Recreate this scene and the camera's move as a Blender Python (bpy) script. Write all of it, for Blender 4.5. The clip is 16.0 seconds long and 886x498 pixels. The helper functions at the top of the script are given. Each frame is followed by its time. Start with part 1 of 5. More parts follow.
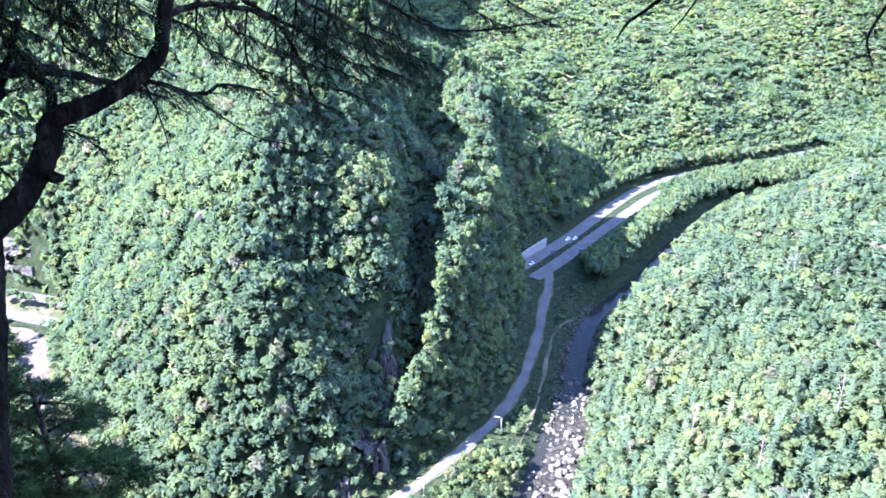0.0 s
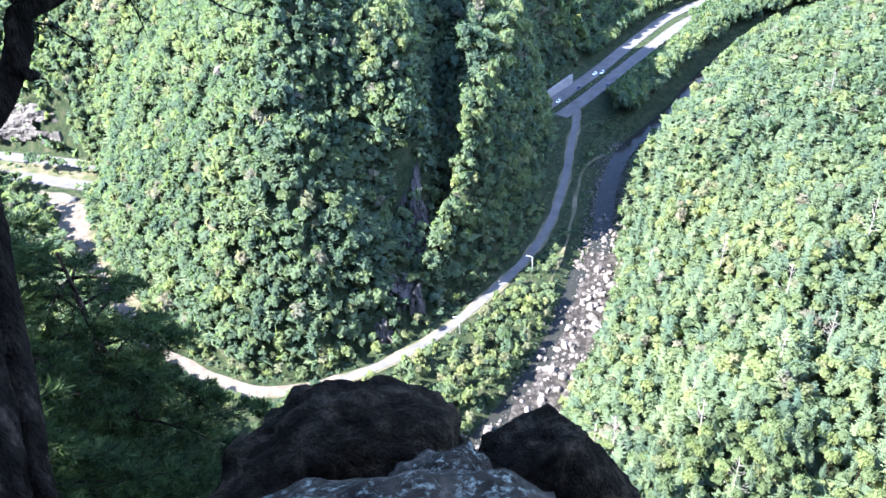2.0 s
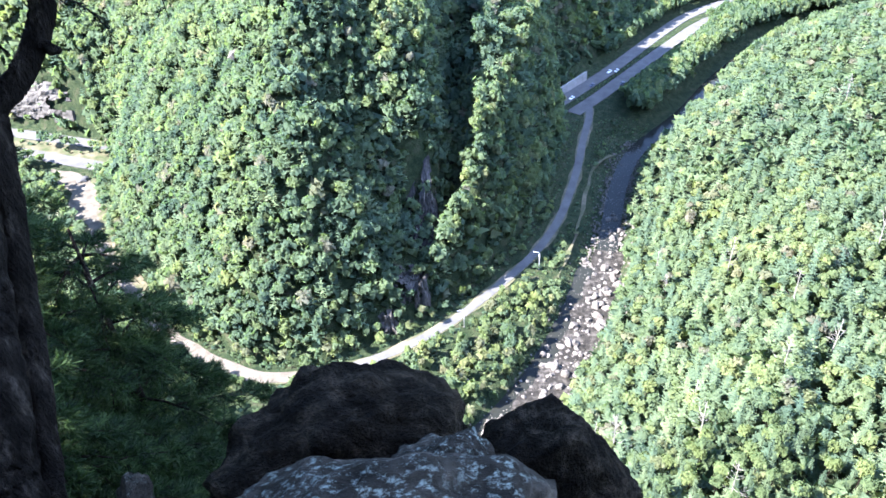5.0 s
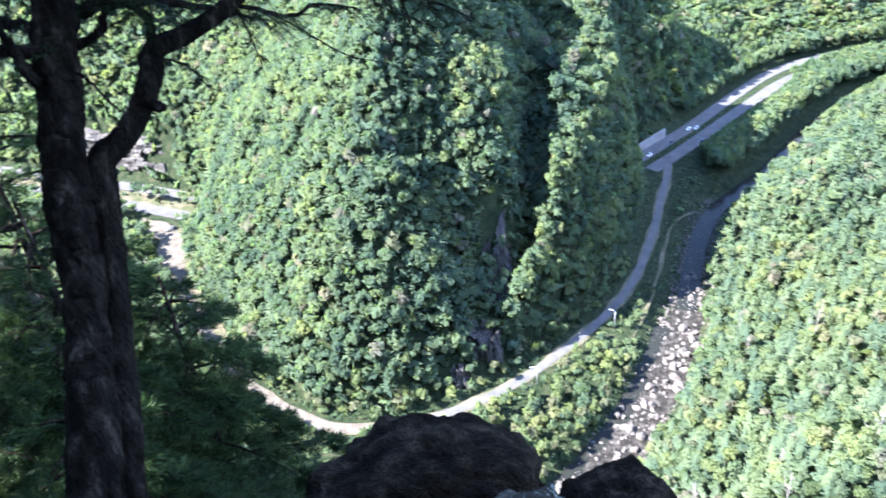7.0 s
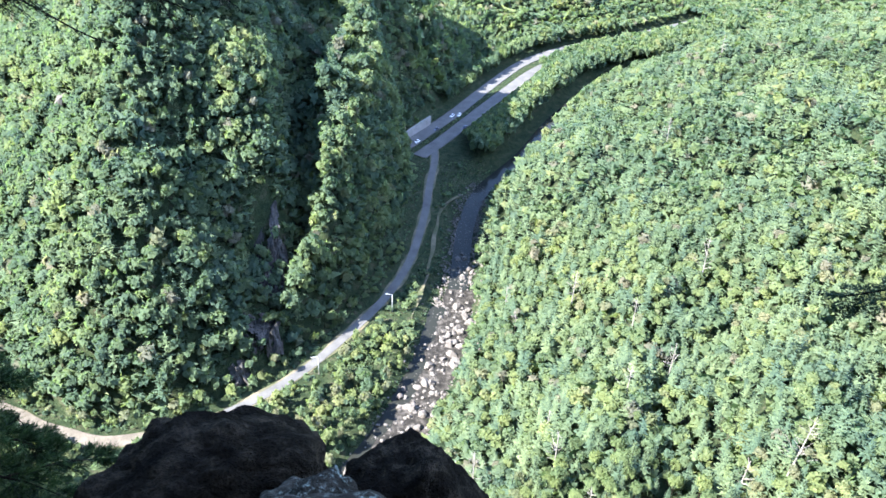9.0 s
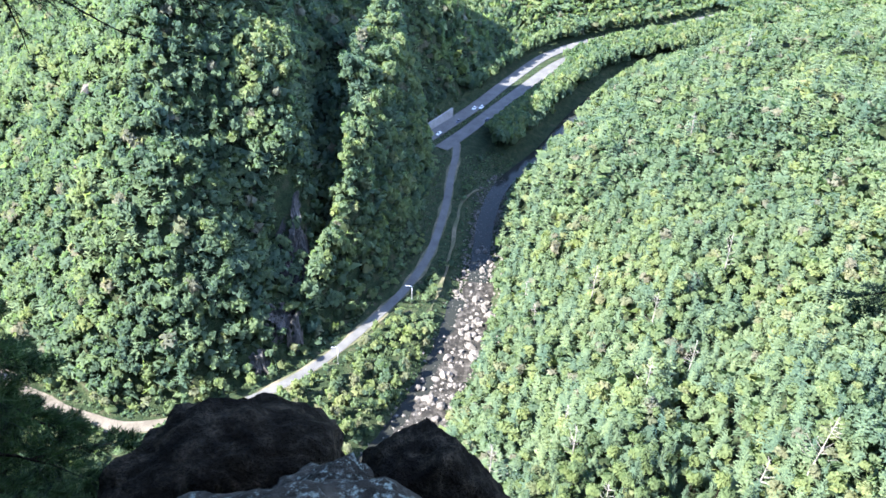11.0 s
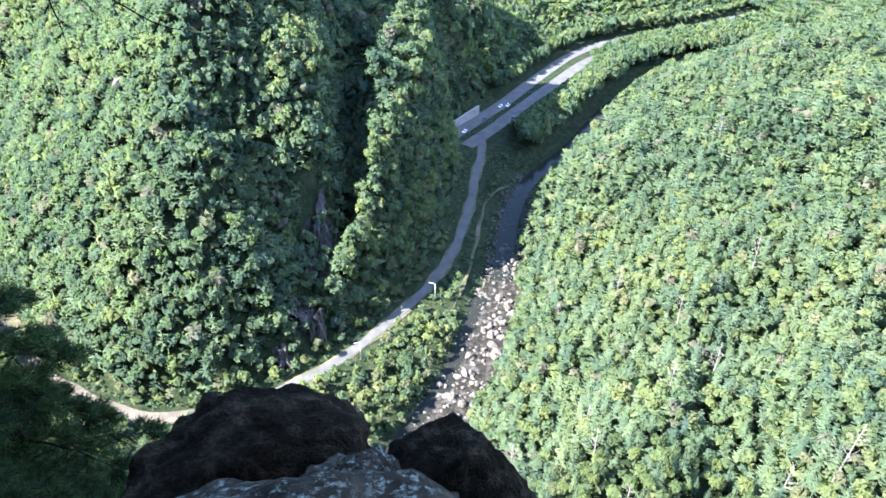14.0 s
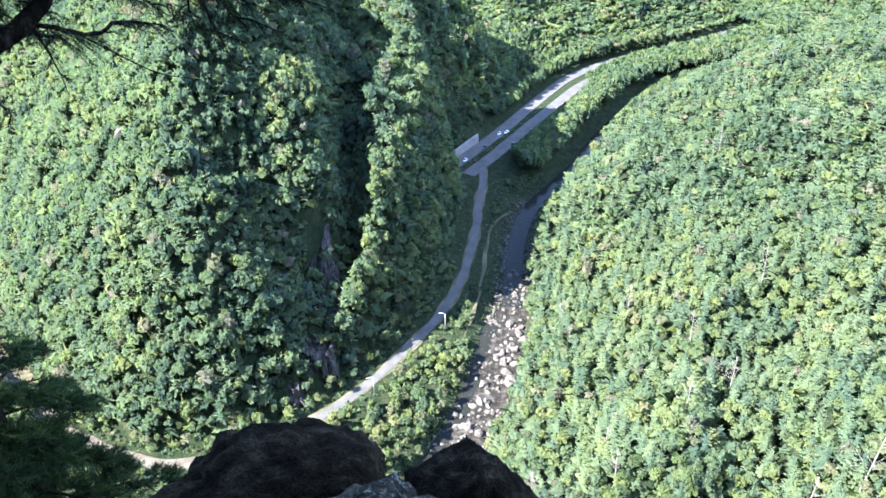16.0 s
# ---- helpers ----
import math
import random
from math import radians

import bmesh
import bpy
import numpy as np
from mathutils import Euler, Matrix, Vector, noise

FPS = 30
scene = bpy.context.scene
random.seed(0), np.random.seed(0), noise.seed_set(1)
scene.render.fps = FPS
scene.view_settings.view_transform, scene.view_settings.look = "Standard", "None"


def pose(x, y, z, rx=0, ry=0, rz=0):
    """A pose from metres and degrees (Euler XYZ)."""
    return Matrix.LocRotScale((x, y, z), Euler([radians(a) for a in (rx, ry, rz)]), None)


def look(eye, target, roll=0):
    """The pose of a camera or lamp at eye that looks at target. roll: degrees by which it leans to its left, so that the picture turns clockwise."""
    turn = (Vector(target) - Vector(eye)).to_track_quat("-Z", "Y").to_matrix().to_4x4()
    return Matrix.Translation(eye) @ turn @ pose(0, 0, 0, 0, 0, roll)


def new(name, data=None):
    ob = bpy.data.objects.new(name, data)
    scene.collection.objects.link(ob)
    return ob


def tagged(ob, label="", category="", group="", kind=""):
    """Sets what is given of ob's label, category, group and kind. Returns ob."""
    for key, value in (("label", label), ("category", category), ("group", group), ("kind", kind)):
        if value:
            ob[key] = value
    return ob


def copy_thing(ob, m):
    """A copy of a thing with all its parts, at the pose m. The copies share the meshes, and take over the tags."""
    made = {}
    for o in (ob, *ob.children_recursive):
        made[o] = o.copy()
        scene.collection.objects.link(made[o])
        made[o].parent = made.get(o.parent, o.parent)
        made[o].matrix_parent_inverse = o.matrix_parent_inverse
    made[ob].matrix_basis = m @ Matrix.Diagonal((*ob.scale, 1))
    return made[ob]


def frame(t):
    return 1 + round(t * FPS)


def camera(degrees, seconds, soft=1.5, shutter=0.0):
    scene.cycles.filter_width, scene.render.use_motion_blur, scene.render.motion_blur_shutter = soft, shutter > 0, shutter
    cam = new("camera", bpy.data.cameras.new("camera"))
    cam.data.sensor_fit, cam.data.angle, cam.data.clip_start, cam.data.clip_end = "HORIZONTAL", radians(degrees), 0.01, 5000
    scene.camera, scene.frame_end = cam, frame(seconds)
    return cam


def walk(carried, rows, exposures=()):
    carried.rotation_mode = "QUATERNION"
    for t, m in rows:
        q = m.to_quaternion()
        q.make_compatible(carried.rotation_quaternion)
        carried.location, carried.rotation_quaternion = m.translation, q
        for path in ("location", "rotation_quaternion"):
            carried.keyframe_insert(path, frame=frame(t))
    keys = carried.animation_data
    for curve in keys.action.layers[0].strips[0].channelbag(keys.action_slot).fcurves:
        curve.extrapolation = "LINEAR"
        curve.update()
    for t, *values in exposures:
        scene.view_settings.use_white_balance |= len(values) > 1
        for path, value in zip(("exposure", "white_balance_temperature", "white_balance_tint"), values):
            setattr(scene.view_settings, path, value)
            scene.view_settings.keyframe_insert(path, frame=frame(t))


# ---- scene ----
# ---- camera ----
cam = camera(58.39, 16.0, soft=1.6, shutter=0.3)
walk(cam, [
    (0.0, pose(-0.100, -0.033, 234.895, 65.336, -0.088, -3.794)),
    (0.5, pose(0.002, 0.042, 234.933, 62.821, 1.502, -2.097)),
    (1.0, pose(0.024, 0.098, 234.963, 57.347, 2.364, -2.518)),
    (1.5, pose(0.027, 0.110, 234.967, 55.319, 3.688, -2.903)),
    (2.0, pose(0.033, 0.091, 234.980, 54.110, 3.455, -3.537)),
    (2.5, pose(0.020, 0.102, 234.974, 53.638, 2.437, -2.995)),
    (3.0, pose(0.022, 0.085, 234.979, 53.876, 2.281, -2.491)),
    (3.2, pose(0.020, 0.074, 234.981, 53.665, 2.078, -2.290)),
    (5.5, pose(0.019, 0.060, 234.973, 53.682, 2.079, -1.527)),
    (6.0, pose(0.012, 0.065, 234.964, 57.161, 3.729, 4.264)),
    (6.5, pose(0.004, 0.042, 234.973, 58.745, 5.063, 6.901)),
    (7.0, pose(-0.006, 0.029, 234.996, 57.866, 4.003, 3.261)),
    (7.5, pose(0.014, 0.020, 234.983, 57.003, 1.582, -5.367)),
    (8.0, pose(0.008, 0.009, 234.992, 56.303, 1.154, -9.458)),
    (8.5, pose(0.005, 0.002, 234.998, 56.881, -0.765, -11.823)),
    (9.0, pose(0.003, -0.004, 235.003, 56.783, -2.194, -11.922)),
    (9.2, pose(0.003, -0.007, 235.005, 56.779, -1.565, -10.941)),
    (11.3, pose(0.005, -0.050, 235.040, 55.976, -2.261, -9.945)),
    (11.5, pose(0.009, -0.051, 235.040, 55.862, -2.764, -9.527)),
    (12.0, pose(-0.013, -0.062, 235.035, 55.671, -2.550, -8.717)),
    (12.5, pose(-0.021, -0.071, 235.035, 56.266, -2.223, -6.842)),
    (13.0, pose(-0.029, -0.085, 235.045, 56.166, -1.970, -7.339)),
    (13.5, pose(-0.030, -0.065, 235.028, 56.800, -1.462, -7.675)),
    (14.0, pose(-0.017, -0.053, 235.027, 55.932, -1.844, -8.321)),
    (14.5, pose(-0.010, -0.049, 235.026, 55.518, -2.897, -9.597)),
    (15.0, pose(-0.010, -0.055, 235.030, 55.557, -3.003, -10.146)),
    (15.5, pose(-0.016, -0.064, 235.025, 56.565, -0.553, -9.574)),
    (16.0, pose(-0.011, -0.098, 235.041, 58.086, 1.204, -9.708)),
], exposures=[(0.0, 3.90, 5390, 27), (2.0, 3.84, 5870, 19), (5.5, 3.84, 5870, 19), (6.5, 3.75, 5720, 19), (8.0, 3.82, 5970, 18), (9.0, 3.58, 6020, 14), (16.0, 3.58, 5970, 14)])

# ---- light ----
SUN_EL = radians(42)
SUN_TO = Vector((-0.985, -0.174, 0.0)).normalized() * math.cos(SUN_EL) + Vector((0, 0, math.sin(SUN_EL)))
world = bpy.data.worlds.new("sky")
scene.world = world
world.use_nodes = True
_nt = world.node_tree
_sky = _nt.nodes.new("ShaderNodeTexSky")
_sky.sky_type = "NISHITA"
_sky.sun_disc = False
_sky.sun_elevation = SUN_EL
_sky.sun_rotation = math.atan2(-SUN_TO.x, SUN_TO.y)
_sky.altitude = 500
_sky.ozone_density = 3.0
_sky.dust_density = 0.6
_bg = _nt.nodes["Background"]
_bg.inputs["Strength"].default_value = 0.135
_nt.links.new(_sky.outputs[0], _bg.inputs[0])
sun_data = bpy.data.lights.new("sun", "SUN")
sun_data.energy = 4.8
sun_data.angle = radians(0.5)
sun_data.color = (1.0, 0.95, 0.86)
sun = new("sun", sun_data)
sun.matrix_world = look(SUN_TO * 900, (0, 0, 0))


# ---- materials ----
def material(name, build, rough=0.8):
    m = bpy.data.materials.new(name)
    m.use_nodes = True
    nt = m.node_tree
    bsdf = nt.nodes["Principled BSDF"]
    bsdf.inputs["Roughness"].default_value = rough
    if rough >= 0.8:
        bsdf.inputs["Specular IOR Level"].default_value = 0.075
    build(nt, bsdf)
    return m


def node(nt, kind, **values):
    n = nt.nodes.new(kind)
    for k, v in values.items():
        n.inputs[k].default_value = v
    return n


def noise_node(nt, scale, detail=6.0, rough=0.6, stretch=(1, 1, 1)):
    co = nt.nodes.new("ShaderNodeTexCoord")
    mp = nt.nodes.new("ShaderNodeMapping")
    mp.inputs["Scale"].default_value = stretch
    n = node(nt, "ShaderNodeTexNoise", Scale=scale, Detail=detail, Roughness=rough)
    nt.links.new(co.outputs["Object"], mp.inputs["Vector"])
    nt.links.new(mp.outputs[0], n.inputs["Vector"])
    return n.outputs["Fac"]


def ramp(nt, fac, *stops):
    r = nt.nodes.new("ShaderNodeValToRGB")
    els = r.color_ramp.elements
    while len(els) < len(stops):
        els.new(0.5)
    for e, (p, c) in zip(els, stops):
        e.position, e.color = p, (*c, 1)
    nt.links.new(fac, r.inputs[0])
    return r.outputs[0]


def mix(nt, fac, a, b, kind="MIX"):
    m = nt.nodes.new("ShaderNodeMix")
    m.data_type, m.blend_type = "RGBA", kind
    for sock, v in ((m.inputs[0], fac), (m.inputs[6], a), (m.inputs[7], b)):
        if isinstance(v, (int, float)):
            sock.default_value = v
        elif isinstance(v, tuple):
            sock.default_value = (*v, 1)
        else:
            nt.links.new(v, sock)
    return m.outputs[2]


def bump(nt, bsdf, fac, strength, distance):
    b = node(nt, "ShaderNodeBump", Strength=strength, Distance=distance)
    nt.links.new(fac, b.inputs["Height"])
    nt.links.new(b.outputs[0], bsdf.inputs["Normal"])


def two_scale(stops, big, small, amount=0.5, strength=0.4, distance=0.05, stretch=(1, 1, 1)):
    def build(nt, bsdf):
        a = noise_node(nt, big, stretch=stretch)
        b = noise_node(nt, small, stretch=stretch)
        col = ramp(nt, a, *stops)
        fine = ramp(nt, b, (0.3, (0.45, 0.45, 0.45)), (0.7, (1.3, 1.3, 1.3)))
        nt.links.new(mix(nt, amount, col, mix(nt, 1.0, col, fine, "MULTIPLY")), bsdf.inputs["Base Color"])
        bump(nt, bsdf, b, strength, distance)
    return build


def leaf_build(stops, through_light=0.55):
    """Leaves: a colour for each tree from its own tint, and a little change from clump to clump."""
    def build(nt, bsdf):
        att = nt.nodes.new("ShaderNodeAttribute")
        att.attribute_name = "tint"
        col = ramp(nt, att.outputs["Fac"], *stops)
        geo = nt.nodes.new("ShaderNodeNewGeometry")
        vary = ramp(nt, geo.outputs["Random Per Island"], (0.0, (0.74, 0.77, 0.76)), (1.0, (1.2, 1.17, 1.12)))
        col = mix(nt, 1.0, col, vary, "MULTIPLY")
        patch = ramp(nt, noise_node(nt, 0.02, 3.0), (0.35, (0.8, 0.85, 0.85)), (0.65, (1.15, 1.1, 1.0)))
        col = mix(nt, 1.0, col, patch, "MULTIPLY")
        cluster = ramp(nt, noise_node(nt, 3.0, 2.0), (0.36, (0.66, 0.7, 0.72)), (0.66, (1.3, 1.26, 1.2)))
        col = mix(nt, 1.0, col, cluster, "MULTIPLY")
        nt.links.new(col, bsdf.inputs["Base Color"])
        bump(nt, bsdf, noise_node(nt, 1.6, 3.0), 0.5, 0.35)
        bsdf.inputs["Specular IOR Level"].default_value = 0.06
        out = nt.nodes["Material Output"]
        tr = nt.nodes.new("ShaderNodeBsdfTranslucent")
        nt.links.new(mix(nt, 1.0, col, (1.0, 1.12, 0.7), "MULTIPLY"), tr.inputs["Color"])
        ms = nt.nodes.new("ShaderNodeMixShader")
        ms.inputs[0].default_value = through_light
        nt.links.new(bsdf.outputs[0], ms.inputs[1])
        nt.links.new(tr.outputs[0], ms.inputs[2])
        nt.links.new(ms.outputs[0], out.inputs["Surface"])
    return build


# blue raised in these greens to stand in for haze
LEAF_STOPS = [(0.0, (0.066, 0.102, 0.078)), (0.3, (0.082, 0.122, 0.082)), (0.6, (0.106, 0.146, 0.082)), (0.85, (0.136, 0.168, 0.076)),
              (0.95, (0.150, 0.166, 0.096)), (1.0, (0.138, 0.138, 0.110))]
PINE_STOPS = [(0.0, (0.063, 0.098, 0.070)), (1.0, (0.116, 0.152, 0.086))]
LEAF = material("broad_leaves", leaf_build(LEAF_STOPS), 0.7)
PINE = material("pine_needles_far", leaf_build(PINE_STOPS, 0.35), 0.55)
PINE_NEEDLE = material("soft_conifer_needles", leaf_build([(0.0, (0.006, 0.012, 0.007)), (1.0, (0.036, 0.062, 0.024))], 0.35), 0.6)
NEEDLE = material("hemlock_needles", leaf_build([(0.0, (0.009, 0.018, 0.009)), (1.0, (0.028, 0.05, 0.018))], 0.2), 0.8)
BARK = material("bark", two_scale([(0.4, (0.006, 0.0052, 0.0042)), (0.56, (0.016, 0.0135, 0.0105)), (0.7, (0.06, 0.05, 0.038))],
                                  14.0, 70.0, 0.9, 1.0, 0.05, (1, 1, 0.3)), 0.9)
DEADWOOD = material("bleached_dead_wood", two_scale([(0.3, (0.12, 0.113, 0.1)), (0.7, (0.22, 0.207, 0.185))], 0.6, 5.0), 0.9)
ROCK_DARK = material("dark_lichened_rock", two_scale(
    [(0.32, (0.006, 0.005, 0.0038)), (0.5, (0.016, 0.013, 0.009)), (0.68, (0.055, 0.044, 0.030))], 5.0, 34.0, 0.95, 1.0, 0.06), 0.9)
ROCK_PALE = material("pale_river_rock", two_scale([(0.3, (0.045, 0.041, 0.037)), (0.7, (0.135, 0.123, 0.11))], 0.35, 3.0, 0.6, 0.6, 0.2), 0.85)
# cliff rock kept dark, with the shade on the spur flank in its colour
ROCK_FACE = material("grey_cliff_rock", two_scale([(0.3, (0.018, 0.0175, 0.0165)), (0.55, (0.045, 0.043, 0.04)), (0.78, (0.095, 0.09, 0.083))],
                                                  0.12, 1.2, 0.8, 0.9, 0.6, (1, 1, 0.45)), 0.9)
# the same rock lightened for the cut, its sunlight put into the colour
CUT_ROCK = material("sun_lightened_cut_rock", two_scale([(0.3, (0.036, 0.034, 0.031)), (0.55, (0.07, 0.066, 0.06)), (0.75, (0.12, 0.113, 0.104))], 0.16, 1.6, 0.8, 0.8, 0.4, (1, 1, 0.5)), 0.9)
# darkened so that gaps between the crowns read as shadow
SOIL = material("forest_floor", two_scale([(0.35, (0.010, 0.019, 0.009)), (0.55, (0.024, 0.034, 0.015)), (0.72, (0.050, 0.046, 0.030))],
                                          0.25, 1.6, 0.9, 1.0, 1.2), 0.95)
# dark gravel, deepened further for the shade along the bar's left
STONE_BAR = material("stony_river_bar", two_scale([(0.3, (0.010, 0.010, 0.009)), (0.5, (0.024, 0.022, 0.019)), (0.68, (0.07, 0.064, 0.056))], 0.35, 3.0, 0.9, 1.0, 0.5), 0.95)
ASPHALT = material("worn_pale_asphalt", two_scale([(0.3, (0.050, 0.050, 0.049)), (0.7, (0.082, 0.081, 0.078))], 0.15, 2.0, 0.5, 0.2, 0.02), 0.85)
GRAVEL = material("pale_gravel", two_scale([(0.3, (0.048, 0.042, 0.033)), (0.48, (0.075, 0.066, 0.052)), (0.7, (0.115, 0.102, 0.084))], 0.2, 2.5, 0.6, 0.4, 0.05), 0.95)
DIRT = material("bare_dirt_and_grass", two_scale([(0.35, (0.035, 0.045, 0.02)), (0.55, (0.07, 0.064, 0.04)), (0.7, (0.12, 0.10, 0.068))],
                                                 0.12, 1.1, 0.6, 0.4, 0.1), 0.95)
CONCRETE = material("weathered_concrete", two_scale([(0.3, (0.13, 0.128, 0.124)), (0.7, (0.2, 0.196, 0.188))], 0.3, 3.0, 0.4, 0.2, 0.02), 0.85)
STEEL = material("galvanised_steel", two_scale([(0.3, (0.45, 0.46, 0.47)), (0.7, (0.6, 0.61, 0.62))], 0.8, 6.0, 0.3, 0.1, 0.01), 0.45)
STEEL.node_tree.nodes["Principled BSDF"].inputs["Metallic"].default_value = 0.6


def water_build(nt, bsdf):
    bsdf.inputs["Base Color"].default_value = (0.012, 0.013, 0.011, 1)
    bsdf.inputs["IOR"].default_value = 1.33
    bsdf.inputs["Specular IOR Level"].default_value = 0.07
    bump(nt, bsdf, noise_node(nt, 0.6, 4.0), 0.25, 0.15)


WATER = material("shallow_river_water", water_build, 0.06)


# ---- the lie of the land ----
def rail(pts, step=4.0):
    """A smooth line through plan points, as an even run of places."""
    p = np.array(pts, float)
    q = [2 * p[0] - p[1], *p, 2 * p[-1] - p[-2]]
    out = []
    for i in range(1, len(q) - 2):
        a, b, c, d = q[i - 1], q[i], q[i + 1], q[i + 2]
        n = max(2, int(np.linalg.norm(c - b) / step))
        for k in range(n):
            t = k / n
            out.append(0.5 * (2 * b + (c - a) * t + (2 * a - 5 * b + 4 * c - d) * t * t + (3 * b - a - 3 * c + d) * t ** 3))
    out.append(p[-1])
    return np.array(out)


LOOP = rail([(104, 478), (99, 452), (91, 426), (80, 387), (64, 343), (47, 313), (29, 291), (6, 267), (-14, 252), (-34, 242),
             (-54, 236), (-72, 236), (-90, 242), (-109, 255), (-128, 273), (-152, 304), (-174, 337), (-187, 362), (-198, 385), (-206, 405)])
WEST_BOUND = rail([(60, 452), (88, 481), (107, 502), (131, 529), (172, 580), (213, 625), (262, 656), (330, 680), (420, 720)])
EAST_BOUND = rail([(70, 436), (88, 458), (112, 484), (138, 515), (178, 562), (219, 607), (268, 640), (336, 664), (426, 704)])
WEST_BOUND_OUT = rail([(-150, 430), (-206, 447), (-272, 470), (-340, 492), (-430, 515)])
EAST_BOUND_OUT = rail([(-145, 402), (-199, 420), (-263, 445), (-331, 467), (-421, 490)])
RIVER = rail([(-420, 420), (-300, 372), (-225, 300), (-170, 236), (-115, 200), (-50, 182), (2, 190), (28, 212), (44, 234), (61, 264),
              (76, 299), (88, 338), (103, 384), (122, 420), (160, 462), (206, 522), (268, 582), (345, 612), (450, 655), (620, 735)])
# crest of the rocky rib on the east side of the spur: plan and height
RIB_Y, RIB_X, RIB_Z = (285, 320, 360, 400, 440, 480, 520, 560), (12, 20, 27, 33, 40, 46, 50, 52), (42, 58, 75, 89, 94, 100, 108, 104)
HIGHLAND = np.array([(86, 492), (82, 470), (80, 432), (69, 392), (53, 350), (36, 321), (18, 299), (-3, 277), (-22, 261), (-52, 247),
                     (-82, 250), (-100, 262), (-118, 281), (-142, 311), (-163, 343), (-176, 368), (-185, 395), (-192, 428), (-210, 458),
                     (-275, 482), (-345, 506), (-440, 535), (-900, 700), (-900, 2400), (900, 2400), (640, 1120), (470, 800), (418, 738),
                     (322, 696), (252, 672), (204, 640), (162, 594), (122, 543), (98, 514)], float)
OWN_SIDE = np.array([(-900, 560), (-420, 400), (-300, 354), (-236, 290), (-180, 226), (-119, 187), (-50, 168), (8, 178), (36, 202),
                     (54, 224), (73, 260), (88, 297), (100, 336), (115, 380), (133, 414), (170, 454), (216, 514), (280, 570),
                     (354, 600), (458, 642), (640, 715), (1500, 1000), (2500, -1200), (-2500, -1200)], float)


def line_dist(x, y, line):
    best = np.full(x.shape, 1e9)
    for (ax, ay), (bx, by) in zip(line[:-1], line[1:]):
        dx, dy = bx - ax, by - ay
        t = np.clip(((x - ax) * dx + (y - ay) * dy) / (dx * dx + dy * dy + 1e-9), 0, 1)
        best = np.minimum(best, (x - ax - t * dx) ** 2 + (y - ay - t * dy) ** 2)
    return np.sqrt(best)


def inside_dist(x, y, poly):
    """Metres inside a closed outline, 0 outside it."""
    ring = np.vstack([poly, poly[:1]])
    odd = np.zeros(x.shape, bool)
    for (ax, ay), (bx, by) in zip(ring[:-1], ring[1:]):
        cross = (ay > y) != (by > y)
        odd ^= cross & (x < (bx - ax) * (y - ay) / (by - ay + 1e-12) + ax)
    return np.where(odd, line_dist(x, y, ring), 0.0)


_waves = np.random.RandomState(7).uniform(0, 1, (24, 3))


def rough(x, y, size):
    """Smooth unevenness of about -1 to 1 with lumps of that size."""
    s = 0
    for a, b, c in _waves[:9]:
        k, w = 6.283 / (size * (0.6 + 1.1 * b)), a * 6.283
        s = s + np.sin(k * (x * math.cos(w) + y * math.sin(w)) + c * 6.283)
    return s / 3.6


def step01(v, a, b):
    t = np.clip((v - a) / (b - a), 0, 1)
    return t * t * (3 - 2 * t)


